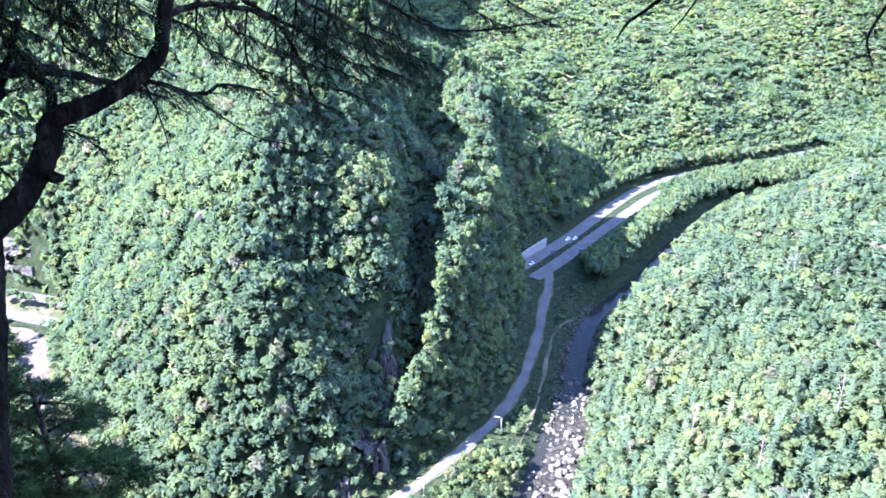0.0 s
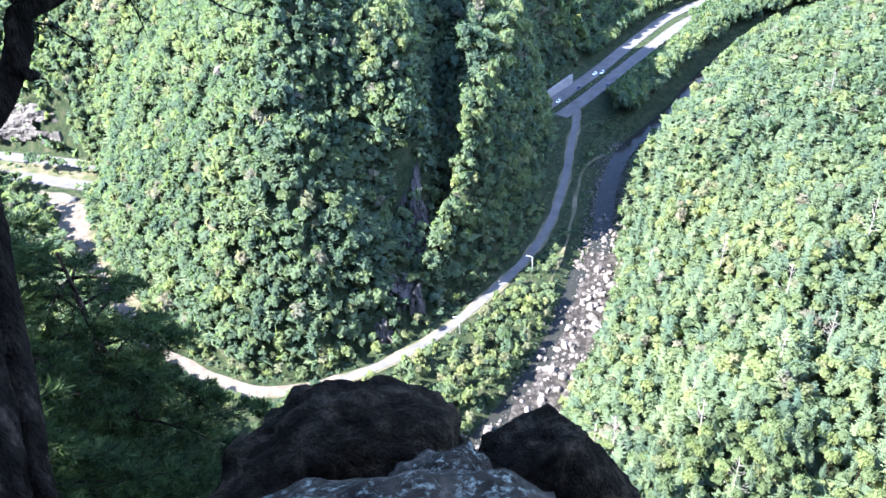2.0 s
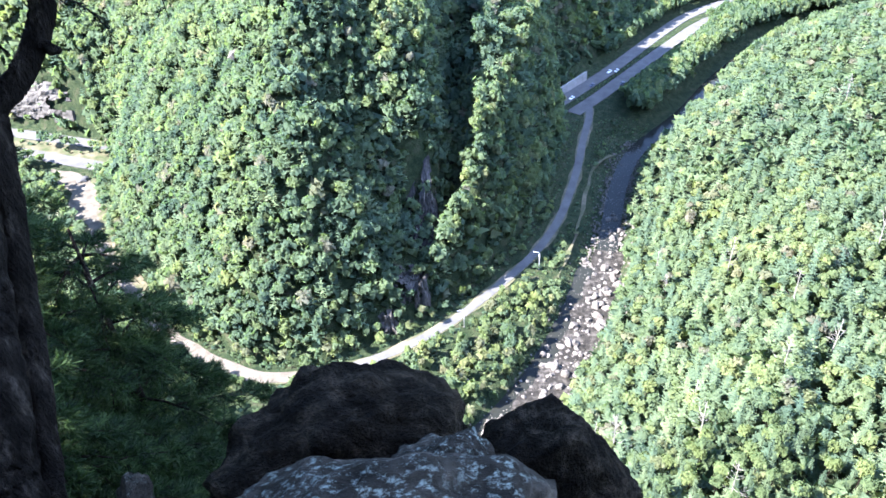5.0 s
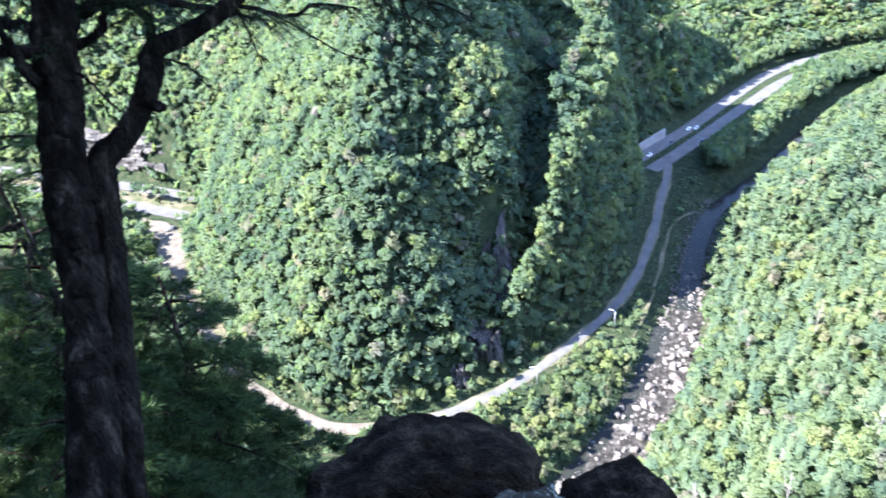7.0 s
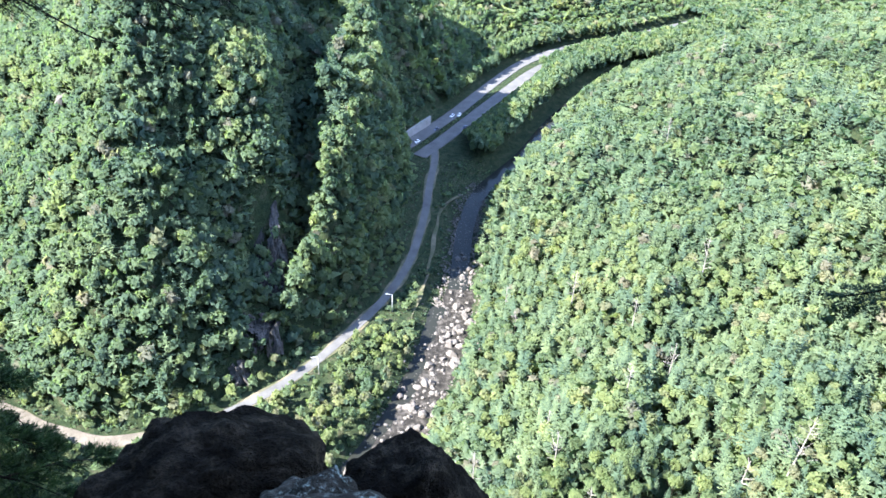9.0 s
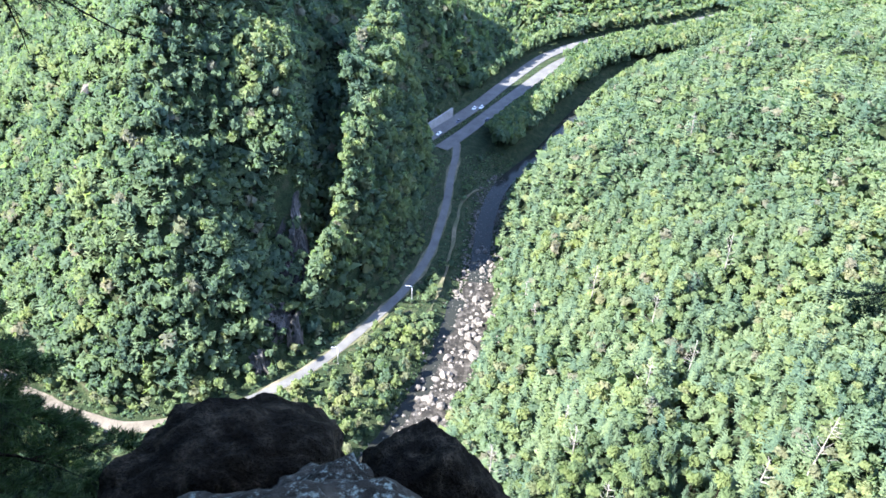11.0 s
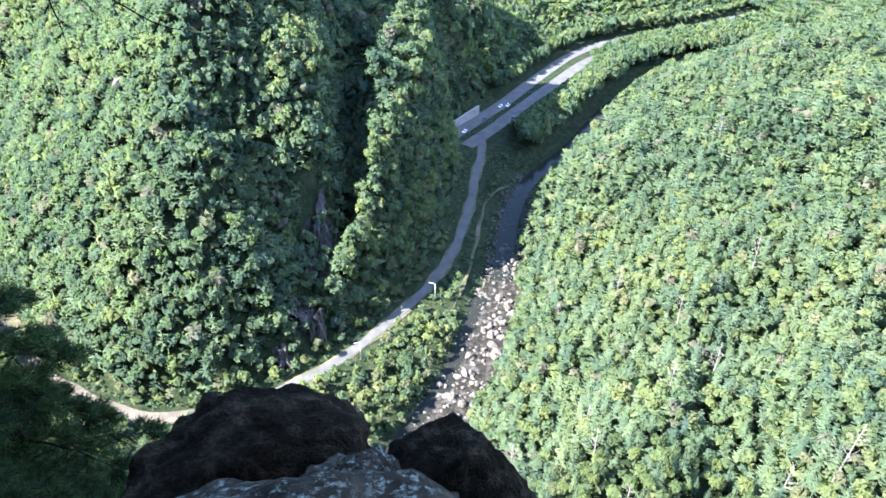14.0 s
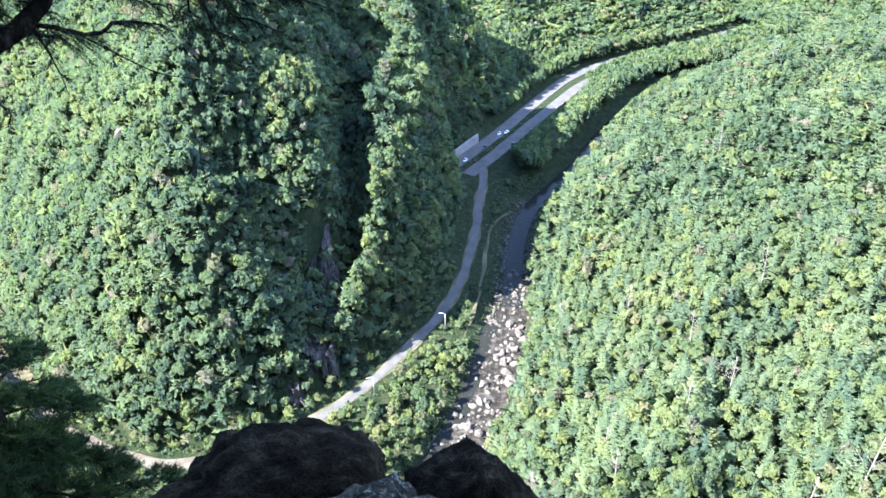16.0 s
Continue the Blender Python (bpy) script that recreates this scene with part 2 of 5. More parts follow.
def ground(x, y):
    x, y = np.asarray(x, float), np.asarray(y, float)
    d = inside_dist(x, y, HIGHLAND)
    spur = np.where(d < 32, 1.8 * d, 57.6 + 1.05 * (d - 32))
    spur = np.where(spur > 170, 170 + 0.45 * (spur - 170), spur)
    # a gentler side across the open stretch of the interstate
    spur = spur * (1 - 0.66 * np.maximum(step01(x + 0.6 * (y - 560), 130, 190), step01(y, 590, 670) * step01(x, -160, 0)))
    # the saddle over the tunnel
    spur = spur - 25 * np.exp(-((y - 535) / 48) ** 2) * step01(x, -150, -60) * step01(d, 8, 45)
    # a gully above the cliff, and the rib of rock east of it
    along = step01(y, 278, 306) * (1 - step01(y, 455, 545)) * step01(d, 4, 22)
    side = x - np.interp(y, RIB_Y, RIB_X) + 9 * rough(x, y, 40) + 4 * rough(y, x, 17)
    rib = np.interp(y, RIB_Y, RIB_Z) - np.where(side > 0, 0.42 * side, -1.2 * side)
    rib = np.minimum(rib + 5 * rough(y, x, 24), 4.0 * d) * (1 - step01(y, 530, 570))
    spur = np.maximum(spur, np.where(d > 0, rib, 0))
    cut = x - 9 - 0.03 * (y - 340)
    spur = spur - along * 24 * (1 - 0.6 * step01(y, 350, 420)) * np.exp(-(cut / 7) ** 2)
    # the face west of the gully, tilted to the sun and broken off above the cliff
    spur = spur - 14 * np.exp(-((x + 20) / 17) ** 2 - ((y - 300) / 17) ** 2) * step01(d, 4, 20)
    spur = spur + along * 20 * step01(y, 300, 345) * step01(cut, -110, -18) * (1 - step01(cut, -14, -3))
    spur = spur + rough(x, y, 90) * 5 * step01(d, 10, 60) + rough(y, x, 34) * 3 * step01(d, 6, 30)
    spur = spur + 0.55 * np.clip(-x - 190, 0, 260) * step01(d, 12, 60) * step01(y, 490, 560)
    e = inside_dist(x, y, OWN_SIDE)
    own = np.where(e < 55, 0.72 * e, 39.6 + 0.34 * (e - 55)) * (1 + 0.9 * step01(-x, 10, 60))
    own = own + rough(x, y, 70) * 5 * step01(e, 10, 60) + rough(y, x, 30) * 2 * step01(e, 6, 30)
    # the rim of the gorge; west of the lookout an unseen forward swing is added to shade the slope
    q = y + 0.35 * np.abs(x) - 2.6 - 1.15 * np.clip(-x - 22, 0, 180)
    crag = np.where(q > 0, 231.6 - 2.3 * q, 231.6 + 0.3 * np.minimum(-q, 300))
    own = np.maximum(own, np.where(e > 0, crag, -50))
    r = np.hypot(x, y)
    far = np.maximum(0, (r - 930)) * 0.36 + rough(x, y, 420) * 40 * step01(r, 950, 1400)
    far = np.where(y > 0, np.minimum(far, 620 + 60 * rough(x, y, 700)), 0)
    z = np.maximum(np.maximum(spur, own), far * step01(r, 850, 1000))
    z = z - 5.5 * (1 - step01(line_dist(x, y, RIVER), 8, 17))
    near_road = np.minimum.reduce([line_dist(x, y, l) for l in (LOOP, WEST_BOUND[10:], EAST_BOUND[8:], WEST_BOUND_OUT[13:], EAST_BOUND_OUT[13:])])
    k = 1 - step01(near_road, 8, 16)
    return z * (1 - k) + k * -0.35


def mesh_object(name, verts, faces, mat, label="", category="", kind="", parent=None, smooth=False):
    me = bpy.data.meshes.new(name)
    me.from_pydata([tuple(v) for v in verts], [], [tuple(f) for f in faces])
    me.materials.append(mat)
    if smooth:
        me.polygons.foreach_set("use_smooth", [True] * len(me.polygons))
    me.update()
    ob = new(name, me)
    ob.parent = parent
    return tagged(ob, label, category, "", kind)


def quads_object(name, v, mat, tint=None, label="", category="", kind="", parent=None, n=4, normals=None):
    """One mesh of loose n-sided faces from an array (faces, n, 3)."""
    count = len(v)
    me = bpy.data.meshes.new(name)
    me.vertices.add(count * n)
    me.vertices.foreach_set("co", np.ascontiguousarray(v, np.float32).ravel())
    me.loops.add(count * n)
    me.loops.foreach_set("vertex_index", np.arange(count * n, dtype=np.int32))
    me.polygons.add(count)
    me.polygons.foreach_set("loop_start", np.arange(0, count * n, n, dtype=np.int32))
    me.materials.append(mat)
    if tint is not None:
        a = me.attributes.new("tint", "FLOAT", "FACE")
        a.data.foreach_set("value", np.ascontiguousarray(tint, np.float32))
    me.update(calc_edges=True)
    if normals is not None:
        a = me.attributes.new("custom_normal", "FLOAT_VECTOR", "CORNER")
        a.data.foreach_set("vector", np.ascontiguousarray(normals, np.float32).ravel())
    ob = new(name, me)
    ob.parent = parent
    return tagged(ob, label, category, "", kind)


def spaced(lo, hi, fine, dense_lo, dense_hi, grow=1.16):
    c = list(np.arange(dense_lo, dense_hi + 0.1, fine))
    s, v = fine, dense_hi
    while v < hi:
        s = min(s * grow, 160)
        v += s
        c.append(v)
    s, v = fine, dense_lo
    while v > lo:
        s = min(s * grow, 160)
        v -= s
        c.insert(0, v)
    return np.array(c)


gx, gy = spaced(-4200, 4200, 5.0, -330, 400), spaced(-3000, 4200, 5.0, -10, 760)
GX, GY = np.meshgrid(gx, gy)
GZ = ground(GX.ravel(), GY.ravel())
_nx, _ny = len(gx), len(gy)
_i = np.arange((_ny - 1) * _nx).reshape(_ny - 1, _nx)[:, :-1].ravel()
land = mesh_object("ground", np.stack([GX.ravel(), GY.ravel(), GZ], 1), np.stack([_i, _i + 1, _i + _nx + 1, _i + _nx], 1), SOIL,
                   "steep wooded gorge sides, leaf litter darkened as shade between trees", "ground", "structure", smooth=True)


def ribbon(name, line, left, right, z, mat, label, category, kind="structure", wob=0.0):
    """A flat strip along a line, from left to right of it in metres."""
    t = np.gradient(line, axis=0)
    t /= np.linalg.norm(t, axis=1, keepdims=True)
    nrm = np.stack([t[:, 1], -t[:, 0]], 1)
    k = np.arange(len(line))
    a = line + nrm * (left + wob * np.sin(k * 1.3)[:, None] + wob * np.sin(k * 0.47)[:, None])
    b = line + nrm * (right + wob * np.sin(k * 1.1 + 2)[:, None] + wob * np.sin(k * 0.53 + 1)[:, None])
    v = np.vstack([np.c_[a, np.full(len(a), z)], np.c_[b, np.full(len(b), z)], np.c_[a, np.full(len(a), z - 0.5)], np.c_[b, np.full(len(b), z - 0.5)]])
    n = len(line)
    f = []
    for i in range(n - 1):
        f += [(i, n + i, n + i + 1, i + 1), (i, i + 1, 2 * n + i + 1, 2 * n + i), (n + i, 3 * n + i, 3 * n + i + 1, n + i + 1)]
    return mesh_object(name, v, f, mat, label, category, kind)


ribbon("verge", WEST_BOUND_OUT[8:], -22.0, -5.0, -0.1, DIRT, "dry grass median of the interstate", "median", wob=0.5)
ribbon("verge", LOOP, -3.1, 3.1, -0.12, DIRT, "dry grass and dirt beside the old road", "verge", wob=0.45)
ribbon("verge", LOOP[96:], -5.6, 8.2, -0.16, DIRT, "wide bare shoulder of dirt and dry grass", "verge", wob=0.9)
ribbon("road", LOOP[:70], -2.15, 2.15, 0.0, ASPHALT, "narrow old two-lane road of pale worn asphalt", "road")
ribbon("road", LOOP[69:], -3.2, 3.2, 0.0, GRAVEL, "pale gravel road round the foot of the spur", "road", wob=0.4)
for ln in (WEST_BOUND, EAST_BOUND[8:], WEST_BOUND_OUT, EAST_BOUND_OUT):
    ribbon("road", ln, -4.9, 4.9, 0.03, ASPHALT, "pale concrete interstate carriageway", "road")
PAD = rail([(-232, 414), (-216, 408), (-205, 397), (-198, 380), (-190, 366)])
ribbon("gravel_pad", PAD, -7, 7, -0.04, GRAVEL, "pale gravel pull-off beside the interstate", "gravel", wob=0.8)
TRACK = rail([(104.5, 405), (97.5, 400), (91, 391.5), (86, 379), (82, 367), (78, 352), (73.5, 338), (67.5, 321), (58, 300), (48, 278)])
ribbon("track", TRACK, -0.9, 0.9, -0.25, DIRT, "worn gravel track across the river flat", "track", wob=0.35)
reach = RIVER[(RIVER[:, 0] > 4) & (RIVER[:, 1] < 318) & (RIVER[:, 1] > 185)]
ribbon("stony_bar", reach, -4.0, 14.5, -3.98, STONE_BAR, "brown-grey stony bar along the river", "river bar", wob=1.3)
_k = int(np.argmax((RIVER[:, 0] > 60) & (RIVER[:, 1] > 300)))
ribbon("water", RIVER[:_k + 1], -15, 15, -4.2, WATER, "shallow mountain river between boulders", "river")
ribbon("water", RIVER[_k:], -2.8, 6.8, -4.2, WATER, "narrow dark river under the trees", "river")

# ---- woods ----
rng = np.random.RandomState(11)


def clumps(centre, normal, size, r, sides=4):
    """Leaf clumps: bent, uneven four-sided faces that look outwards."""
    n = len(centre)
    w = normal + r.normal(0, 0.42, (n, 3))
    w /= np.linalg.norm(w, axis=1, keepdims=True)
    u = np.cross(w, r.normal(0, 1, (n, 3)))
    u /= np.linalg.norm(u, axis=1, keepdims=True)
    v = np.cross(w, u)
    s = size * r.uniform(0.6, 1.35, (n, 1))
    k = r.uniform(0.55, 1.0, (n, 4))
    if sides == 3:
        return np.stack([centre + u * s * k[:, :1] * 1.15, centre + (v * 0.9 - u * 0.5) * s * k[:, 1:2] - w * s * 0.3,
                         centre - (v * 0.9 + u * 0.5) * s * k[:, 2:3] - w * s * 0.3], 1)
    return np.stack([centre + u * s * k[:, :1], centre + v * s * k[:, 1:2] * 0.8 - w * s * 0.25,
                     centre - u * s * k[:, 2:3], centre - v * s * k[:, 3:] * 0.8 - w * s * 0.25], 1)


def broad_crown(n, r, lobes=9, sides=4):
    """A lumpy crown of radius 1 round the origin."""
    c = r.normal(0, 1, (lobes, 3))
    c /= np.linalg.norm(c, axis=1, keepdims=True)
    c *= r.uniform(0.35, 0.68, (lobes, 1))
    c[:, 2] = np.abs(c[:, 2]) * 0.95 - 0.12
    rad = r.uniform(0.30, 0.5, lobes)
    i = r.randint(0, lobes, n)
    d = r.normal(0, 1, (n, 3))
    d[:, 2] = np.where(r.rand(n) < 0.88, np.abs(d[:, 2]), d[:, 2])
    d /= np.linalg.norm(d, axis=1, keepdims=True)
    # a fifth are broad inner clumps that close the crown, the rest small outer ones
    core = (np.arange(n) < n // 5)[:, None]
    p = c[i] + d * rad[i][:, None] * np.where(core, 0.72, r.uniform(0.74, 1.14, (n, 1)))
    return clumps(p, d, np.where(core, 1.65, 0.8) * (3.1 if sides == 4 else 4.1) / math.sqrt(n), r, sides)


def pine_crown(levels, boughs, steps, r):
    """Tiers of level, feathery boughs round a stem: radius 1, from z -1.4 to 1.4."""
    out = []
    for lv in range(levels):
        f = lv / (levels - 1)
        reach = (1.05 - 0.8 * f ** 1.3) * r.uniform(0.8, 1.15)
        for b in range(boughs):
            a = (b + 0.37 * lv + r.uniform(-0.25, 0.25)) * 6.283 / boughs
            ln = reach * r.uniform(0.65, 1.15)
            d, lat = np.array((math.cos(a), math.sin(a), 0)), np.array((-math.sin(a), math.cos(a), 0))
            z = -1.25 + 2.55 * f + r.normal(0, 0.05)
            for k in range(steps):
                u0, u1 = ln * (k + 0.1) / steps, ln * (k + 1.35) / steps
                w = ln * r.uniform(0.16, 0.28) * (1.15 - 0.6 * k / steps)
                p = d * u0 + (0, 0, z + 0.2 * u0 * (1 - 0.6 * u0))
                q = d * u1 + lat * r.normal(0, 0.06) + (0, 0, z + 0.2 * u1 * (1 - 0.6 * u1) + 0.05)
                out.append((p + lat * w + (0, 0, r.normal(0, 0.04)), p - lat * w + (0, 0, r.normal(0, 0.04)), q))
    return np.array(out)


def soft_normals(shape):
    """Normals that follow the round of the crown as much as the single clump."""
    face = np.cross(shape[:, 1] - shape[:, 0], shape[:, 2] - shape[:, 0])
    face /= np.linalg.norm(face, axis=1, keepdims=True) + 1e-9
    out = shape - (0, 0, -0.35)
    out = out / (np.linalg.norm(out, axis=2, keepdims=True) + 1e-9)
    v = 0.26 * face[:, None] + 0.2 * out + (0, 0, 0.8)
    return v / np.linalg.norm(v, axis=2, keepdims=True)


def plant(name, x, y, height, radius, tint, kinds, mat, label, category="woods", tall=0.85):
    """A whole stand of trees as one mesh, from a few crown shapes turned and scaled."""
    z = ground(x, y)
    which = rng.randint(0, len(kinds), len(x))
    turn = rng.uniform(0, 6.283, len(x))
    quads, tints, norms = [], [], []
    for k, shape in enumerate(kinds):
        nv = soft_normals(shape)[None]
        s = which == k
        if not s.any():
            continue
        c, sn = np.cos(turn[s])[:, None, None], np.sin(turn[s])[:, None, None]
        rr = radius[s][:, None, None]
        px = (shape[None, :, :, 0] * c - shape[None, :, :, 1] * sn) * rr + x[s][:, None, None]
        py = (shape[None, :, :, 0] * sn + shape[None, :, :, 1] * c) * rr + y[s][:, None, None]
        top = shape[:, :, 2].max()
        up = rr * tall
        pz = shape[None, :, :, 2] * up + (z[s] + height[s])[:, None, None] - up * top
        quads.append(np.stack([px, py, pz], -1).reshape(-1, shape.shape[1], 3))
        tints.append(np.repeat(tint[s], len(shape)))
        norms.append(np.stack([nv[..., 0] * c - nv[..., 1] * sn, nv[..., 0] * sn + nv[..., 1] * c, nv[..., 2] + 0 * c], -1).reshape(-1, 3))
    return quads_object(name, np.concatenate(quads), mat, np.concatenate(tints), label, category, "stuff", n=kinds[0].shape[1], normals=np.concatenate(norms))


def clear_of(x, y):
    """Where trees may stand: off the roads, the water and the open river flat."""
    ok = line_dist(x, y, LOOP) > 6.0
    for ln in (WEST_BOUND[10:], EAST_BOUND[8:], WEST_BOUND_OUT[13:], EAST_BOUND_OUT[13:]):
        ok &= line_dist(x, y, ln) > 9.2
    ok &= line_dist(x, y, PAD) > 9
    ok &= line_dist(x, y, RIVER) > np.where(y > 330, 11.5, 15)
    return ok


def scatter(x0, x1, y0, y1, gap, seed):
    """Uneven places about a gap apart: a turned, warped and jittered grid."""
    r = np.random.RandomState(seed)
    cx, cy, half = (x0 + x1) / 2, (y0 + y1) / 2, math.hypot(x1 - x0, y1 - y0) / 2
    u, v = np.meshgrid(np.arange(-half, half, gap), np.arange(-half, half, gap * 0.9))
    u[::2] += gap / 2
    u = u.ravel() + r.uniform(-0.42, 0.42, u.size) * gap
    v = v.ravel() + r.uniform(-0.42, 0.42, v.size) * gap
    a = 0.41 + seed
    x, y = cx + u * math.cos(a) - v * math.sin(a), cy + u * math.sin(a) + v * math.cos(a)
    x, y = x + gap * 0.4 * rough(x, y, gap * 9), y + gap * 0.4 * rough(y, x, gap * 11)
    k = (x > x0) & (x < x1) & (y > y0) & (y < y1)
    return x[k], y[k]


def wedge(x, y, r0, r1):
    """The sector of country before the lookout."""
    r, a = np.hypot(x, y), np.degrees(np.arctan2(x, y))
    return (r >= r0) & (r < r1) & (a > -52) & (a < 62)


BROAD_FINE = [broad_crown(215, np.random.RandomState(i), 11, 3) for i in range(6)]
BROAD_MID = [broad_crown(170, np.random.RandomState(20 + i), 11, 3) for i in range(8)]
BROAD_THIN = [broad_crown(66, np.random.RandomState(30 + i), 8, 3) for i in range(7)]
BROAD_FAR = [broad_crown(46, np.random.RandomState(40 + i), 6, 3) for i in range(6)]
BROAD_DOT = [broad_crown(22, np.random.RandomState(50 + i), 6, 3) for i in range(6)]
BROAD_DUST = [broad_crown(14, np.random.RandomState(55 + i), 5, 3) for i in range(6)]
PINE_FINE = [pine_crown(7, 6, 3, np.random.RandomState(60 + i)) for i in range(4)]
PINE_MID = [pine_crown(6, 5, 3, np.random.RandomState(70 + i)) for i in range(4)]
PINE_THIN = [pine_crown(6, 5, 2, np.random.RandomState(80 + i)) for i in range(4)]


def stand(label, x, y, broad, pine, pine_share, r_lo, r_hi, tone=0.45, tall=0.85):
    n = len(x)
    tint = np.clip(tone + 0.2 * rng.normal(0, 1, n) + 0.14 * rough(x, y, 60), 0, 0.97)
    tint[rng.rand(n) < 0.04] = 1.0
    rad = rng.uniform(r_lo, r_hi, n) * rng.choice([0.75, 0.9, 1.0, 1.12], n)
    h = 7.5 + 0.9 * rad + rng.normal(0, 0.55, n) + 1.2 * rough(x, y, 26)
    isp = rng.rand(n) < pine_share
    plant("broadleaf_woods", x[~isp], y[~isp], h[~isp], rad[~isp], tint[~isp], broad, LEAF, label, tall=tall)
    if isp.any():
        plant("pine_woods", x[isp], y[isp], h[isp] * 1.22, rad[isp] * 0.9, np.clip(rng.rand(isp.sum()), 0, 1), pine, PINE,
              "layered green pines among the broadleaf woods", tall=1.15)


def bare_rock(x, y):
    """Cliffs and rock cuts, where nothing grows."""
    cliff = (np.hypot((x + 7) / 8, (y - 305) / 15) < 1) | (np.hypot((x + 13) / 8, (y - 277) / 9) < 1)
    cut = (y > 460) & (x < -222) & (x > -335) & (line_dist(x, y, WEST_BOUND_OUT) < 27)
    low = (np.hypot(x + 24, y - 261) < 5)
    return cliff & (rng.rand(len(x)) < 0.82) | cut & (rng.rand(len(x)) < 0.93) | low


x, y = scatter(-330, 420, 20, 480, 4.3, 1)
on_own = inside_dist(x, y, OWN_SIDE) > 0
ok = clear_of(x, y) & (y + 0.35 * np.abs(x) > 30) & on_own
s = ok & wedge(x, y, 60, 340)
near = np.flatnonzero(s & (x > 0))
near = near[np.argsort(np.hypot(x[near] - 75, y[near] - 120))][:290]
SINGLE_X, SINGLE_Y = x[near], y[near]
s[near] = False
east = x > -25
# tone lifts the leaf colour of the sunlit side above the shaded stand's
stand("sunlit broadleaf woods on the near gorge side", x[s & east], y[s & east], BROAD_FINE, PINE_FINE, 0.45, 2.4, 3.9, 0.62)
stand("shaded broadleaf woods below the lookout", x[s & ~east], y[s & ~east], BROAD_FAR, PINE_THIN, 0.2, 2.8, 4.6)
x, y = scatter(-420, 620, 120, 720, 4.9, 2)
on_spur = inside_dist(x, y, HIGHLAND) > 0
on_own = inside_dist(x, y, OWN_SIDE) > 0
ok = clear_of(x, y) & (on_spur | on_own) & ~bare_rock(x, y)
s = ok & on_own & wedge(x, y, 340, 700)
stand("sunlit broadleaf woods on the gorge side", x[s], y[s], BROAD_THIN, PINE_MID, 0.45, 2.6, 4.2)
front = (y < 530) & (x > -225)
s = ok & on_spur & ~front & wedge(x, y, 200, 700)
stand("broadleaf woods on the ridge behind the interstate", x[s], y[s], BROAD_FAR, PINE_THIN, 0.10, 2.9, 4.8, tall=1.25)
x, y = scatter(-225, 120, 240, 530, 3.9, 12)
s = (inside_dist(x, y, HIGHLAND) > 0) & clear_of(x, y) & ~bare_rock(x, y) & (x > -225) & (y < 530)
stand("broadleaf woods on the spur, one flank in shade", x[s], y[s], BROAD_MID, PINE_MID, 0.16, 2.6, 4.5, 0.38, tall=1.25)
x, y = scatter(-420, 120, 240, 560, 4.8, 31)
s = (inside_dist(x, y, HIGHLAND) > 0) & (line_dist(x, y, LOOP) > 4.6) & (line_dist(x, y, WEST_BOUND) > 7) & (line_dist(x, y, WEST_BOUND_OUT) > 7) & ~bare_rock(x, y)
n = s.sum()
plant("understory", x[s], y[s], rng.uniform(3.5, 7.0, n), rng.uniform(1.8, 3.2, n), np.clip(rng.normal(0.35, 0.2, n), 0, 0.95), BROAD_DOT, LEAF,
      "young trees and laurel under the spur woods", "undergrowth")
x, y = scatter(-40, 96, 262, 500, 2.7, 33)
deep = inside_dist(x, y, HIGHLAND)
s = (deep > 1.5) & (deep < 55) & (line_dist(x, y, LOOP) > 4.6) & (line_dist(x, y, WEST_BOUND) > 8) & ~bare_rock(x, y)
n = s.sum()
plant("understory", x[s], y[s], rng.uniform(2.5, 7.0, n), rng.uniform(1.3, 2.6, n), np.clip(rng.normal(0.4, 0.2, n), 0, 0.95), BROAD_FAR, LEAF,
      "young trees clinging to the steep flank of the spur", "undergrowth")
x, y = scatter(-20, 260, 70, 345, 4.4, 32)
s = (inside_dist(x, y, OWN_SIDE) > 0) & wedge(x, y, 100, 345) & (line_dist(x, y, RIVER) > 11)
n = s.sum()
plant("understory", x[s], y[s], rng.uniform(3, 7.0, n), rng.uniform(1.8, 3.2, n), np.clip(rng.normal(0.5, 0.2, n), 0, 0.97), BROAD_DOT, LEAF,
      "young trees and laurel under the gorge-side woods", "undergrowth")
# a high tint puts sunlight into the leaf colour of these trees
x, y = scatter(6, 86, 282, 470, 5.6, 71)
deep = inside_dist(x, y, HIGHLAND)
s = (deep > 1.0) & (deep < 19) & (line_dist(x, y, LOOP) > 7) & (x > 2 + 0.3 * (y - 290)) & (line_dist(x, y, WEST_BOUND) > 12)
n = s.sum()
plant("broadleaf_woods", x[s], y[s], rng.uniform(12, 20, n), rng.uniform(2.8, 4.4, n), np.clip(rng.normal(0.7, 0.16, n), 0, 0.94), BROAD_FINE, LEAF,
      "tall trees at the foot of the rocky rib, tinted bright as sunlit", "woods", tall=1.3)
# the flat between road, river and interstate
x, y = scatter(-480, 460, 170, 720, 3.8, 6)
flat = (inside_dist(x, y, HIGHLAND) <= 0) & (inside_dist(x, y, OWN_SIDE) <= 0) & wedge(x, y, 150, 760)
dl, dr = line_dist(x, y, LOOP), line_dist(x, y, RIVER)
flat &= (np.hypot(x - 10, y - 257) > 6) & (np.hypot(x - 49, y - 295) > 6)
bench = (x > 30) & (y > 282) & (y < 446)
pick = rng.rand(len(x))
band = flat & clear_of(x, y) & (y > 440) & (x > 126)
n = band.sum()
h = np.minimum(rng.uniform(12, 18, n), 4.0 + 0.65 * np.maximum(0, line_dist(x[band], y[band], EAST_BOUND) - 6) + 9 * step01(x[band], 205, 235))
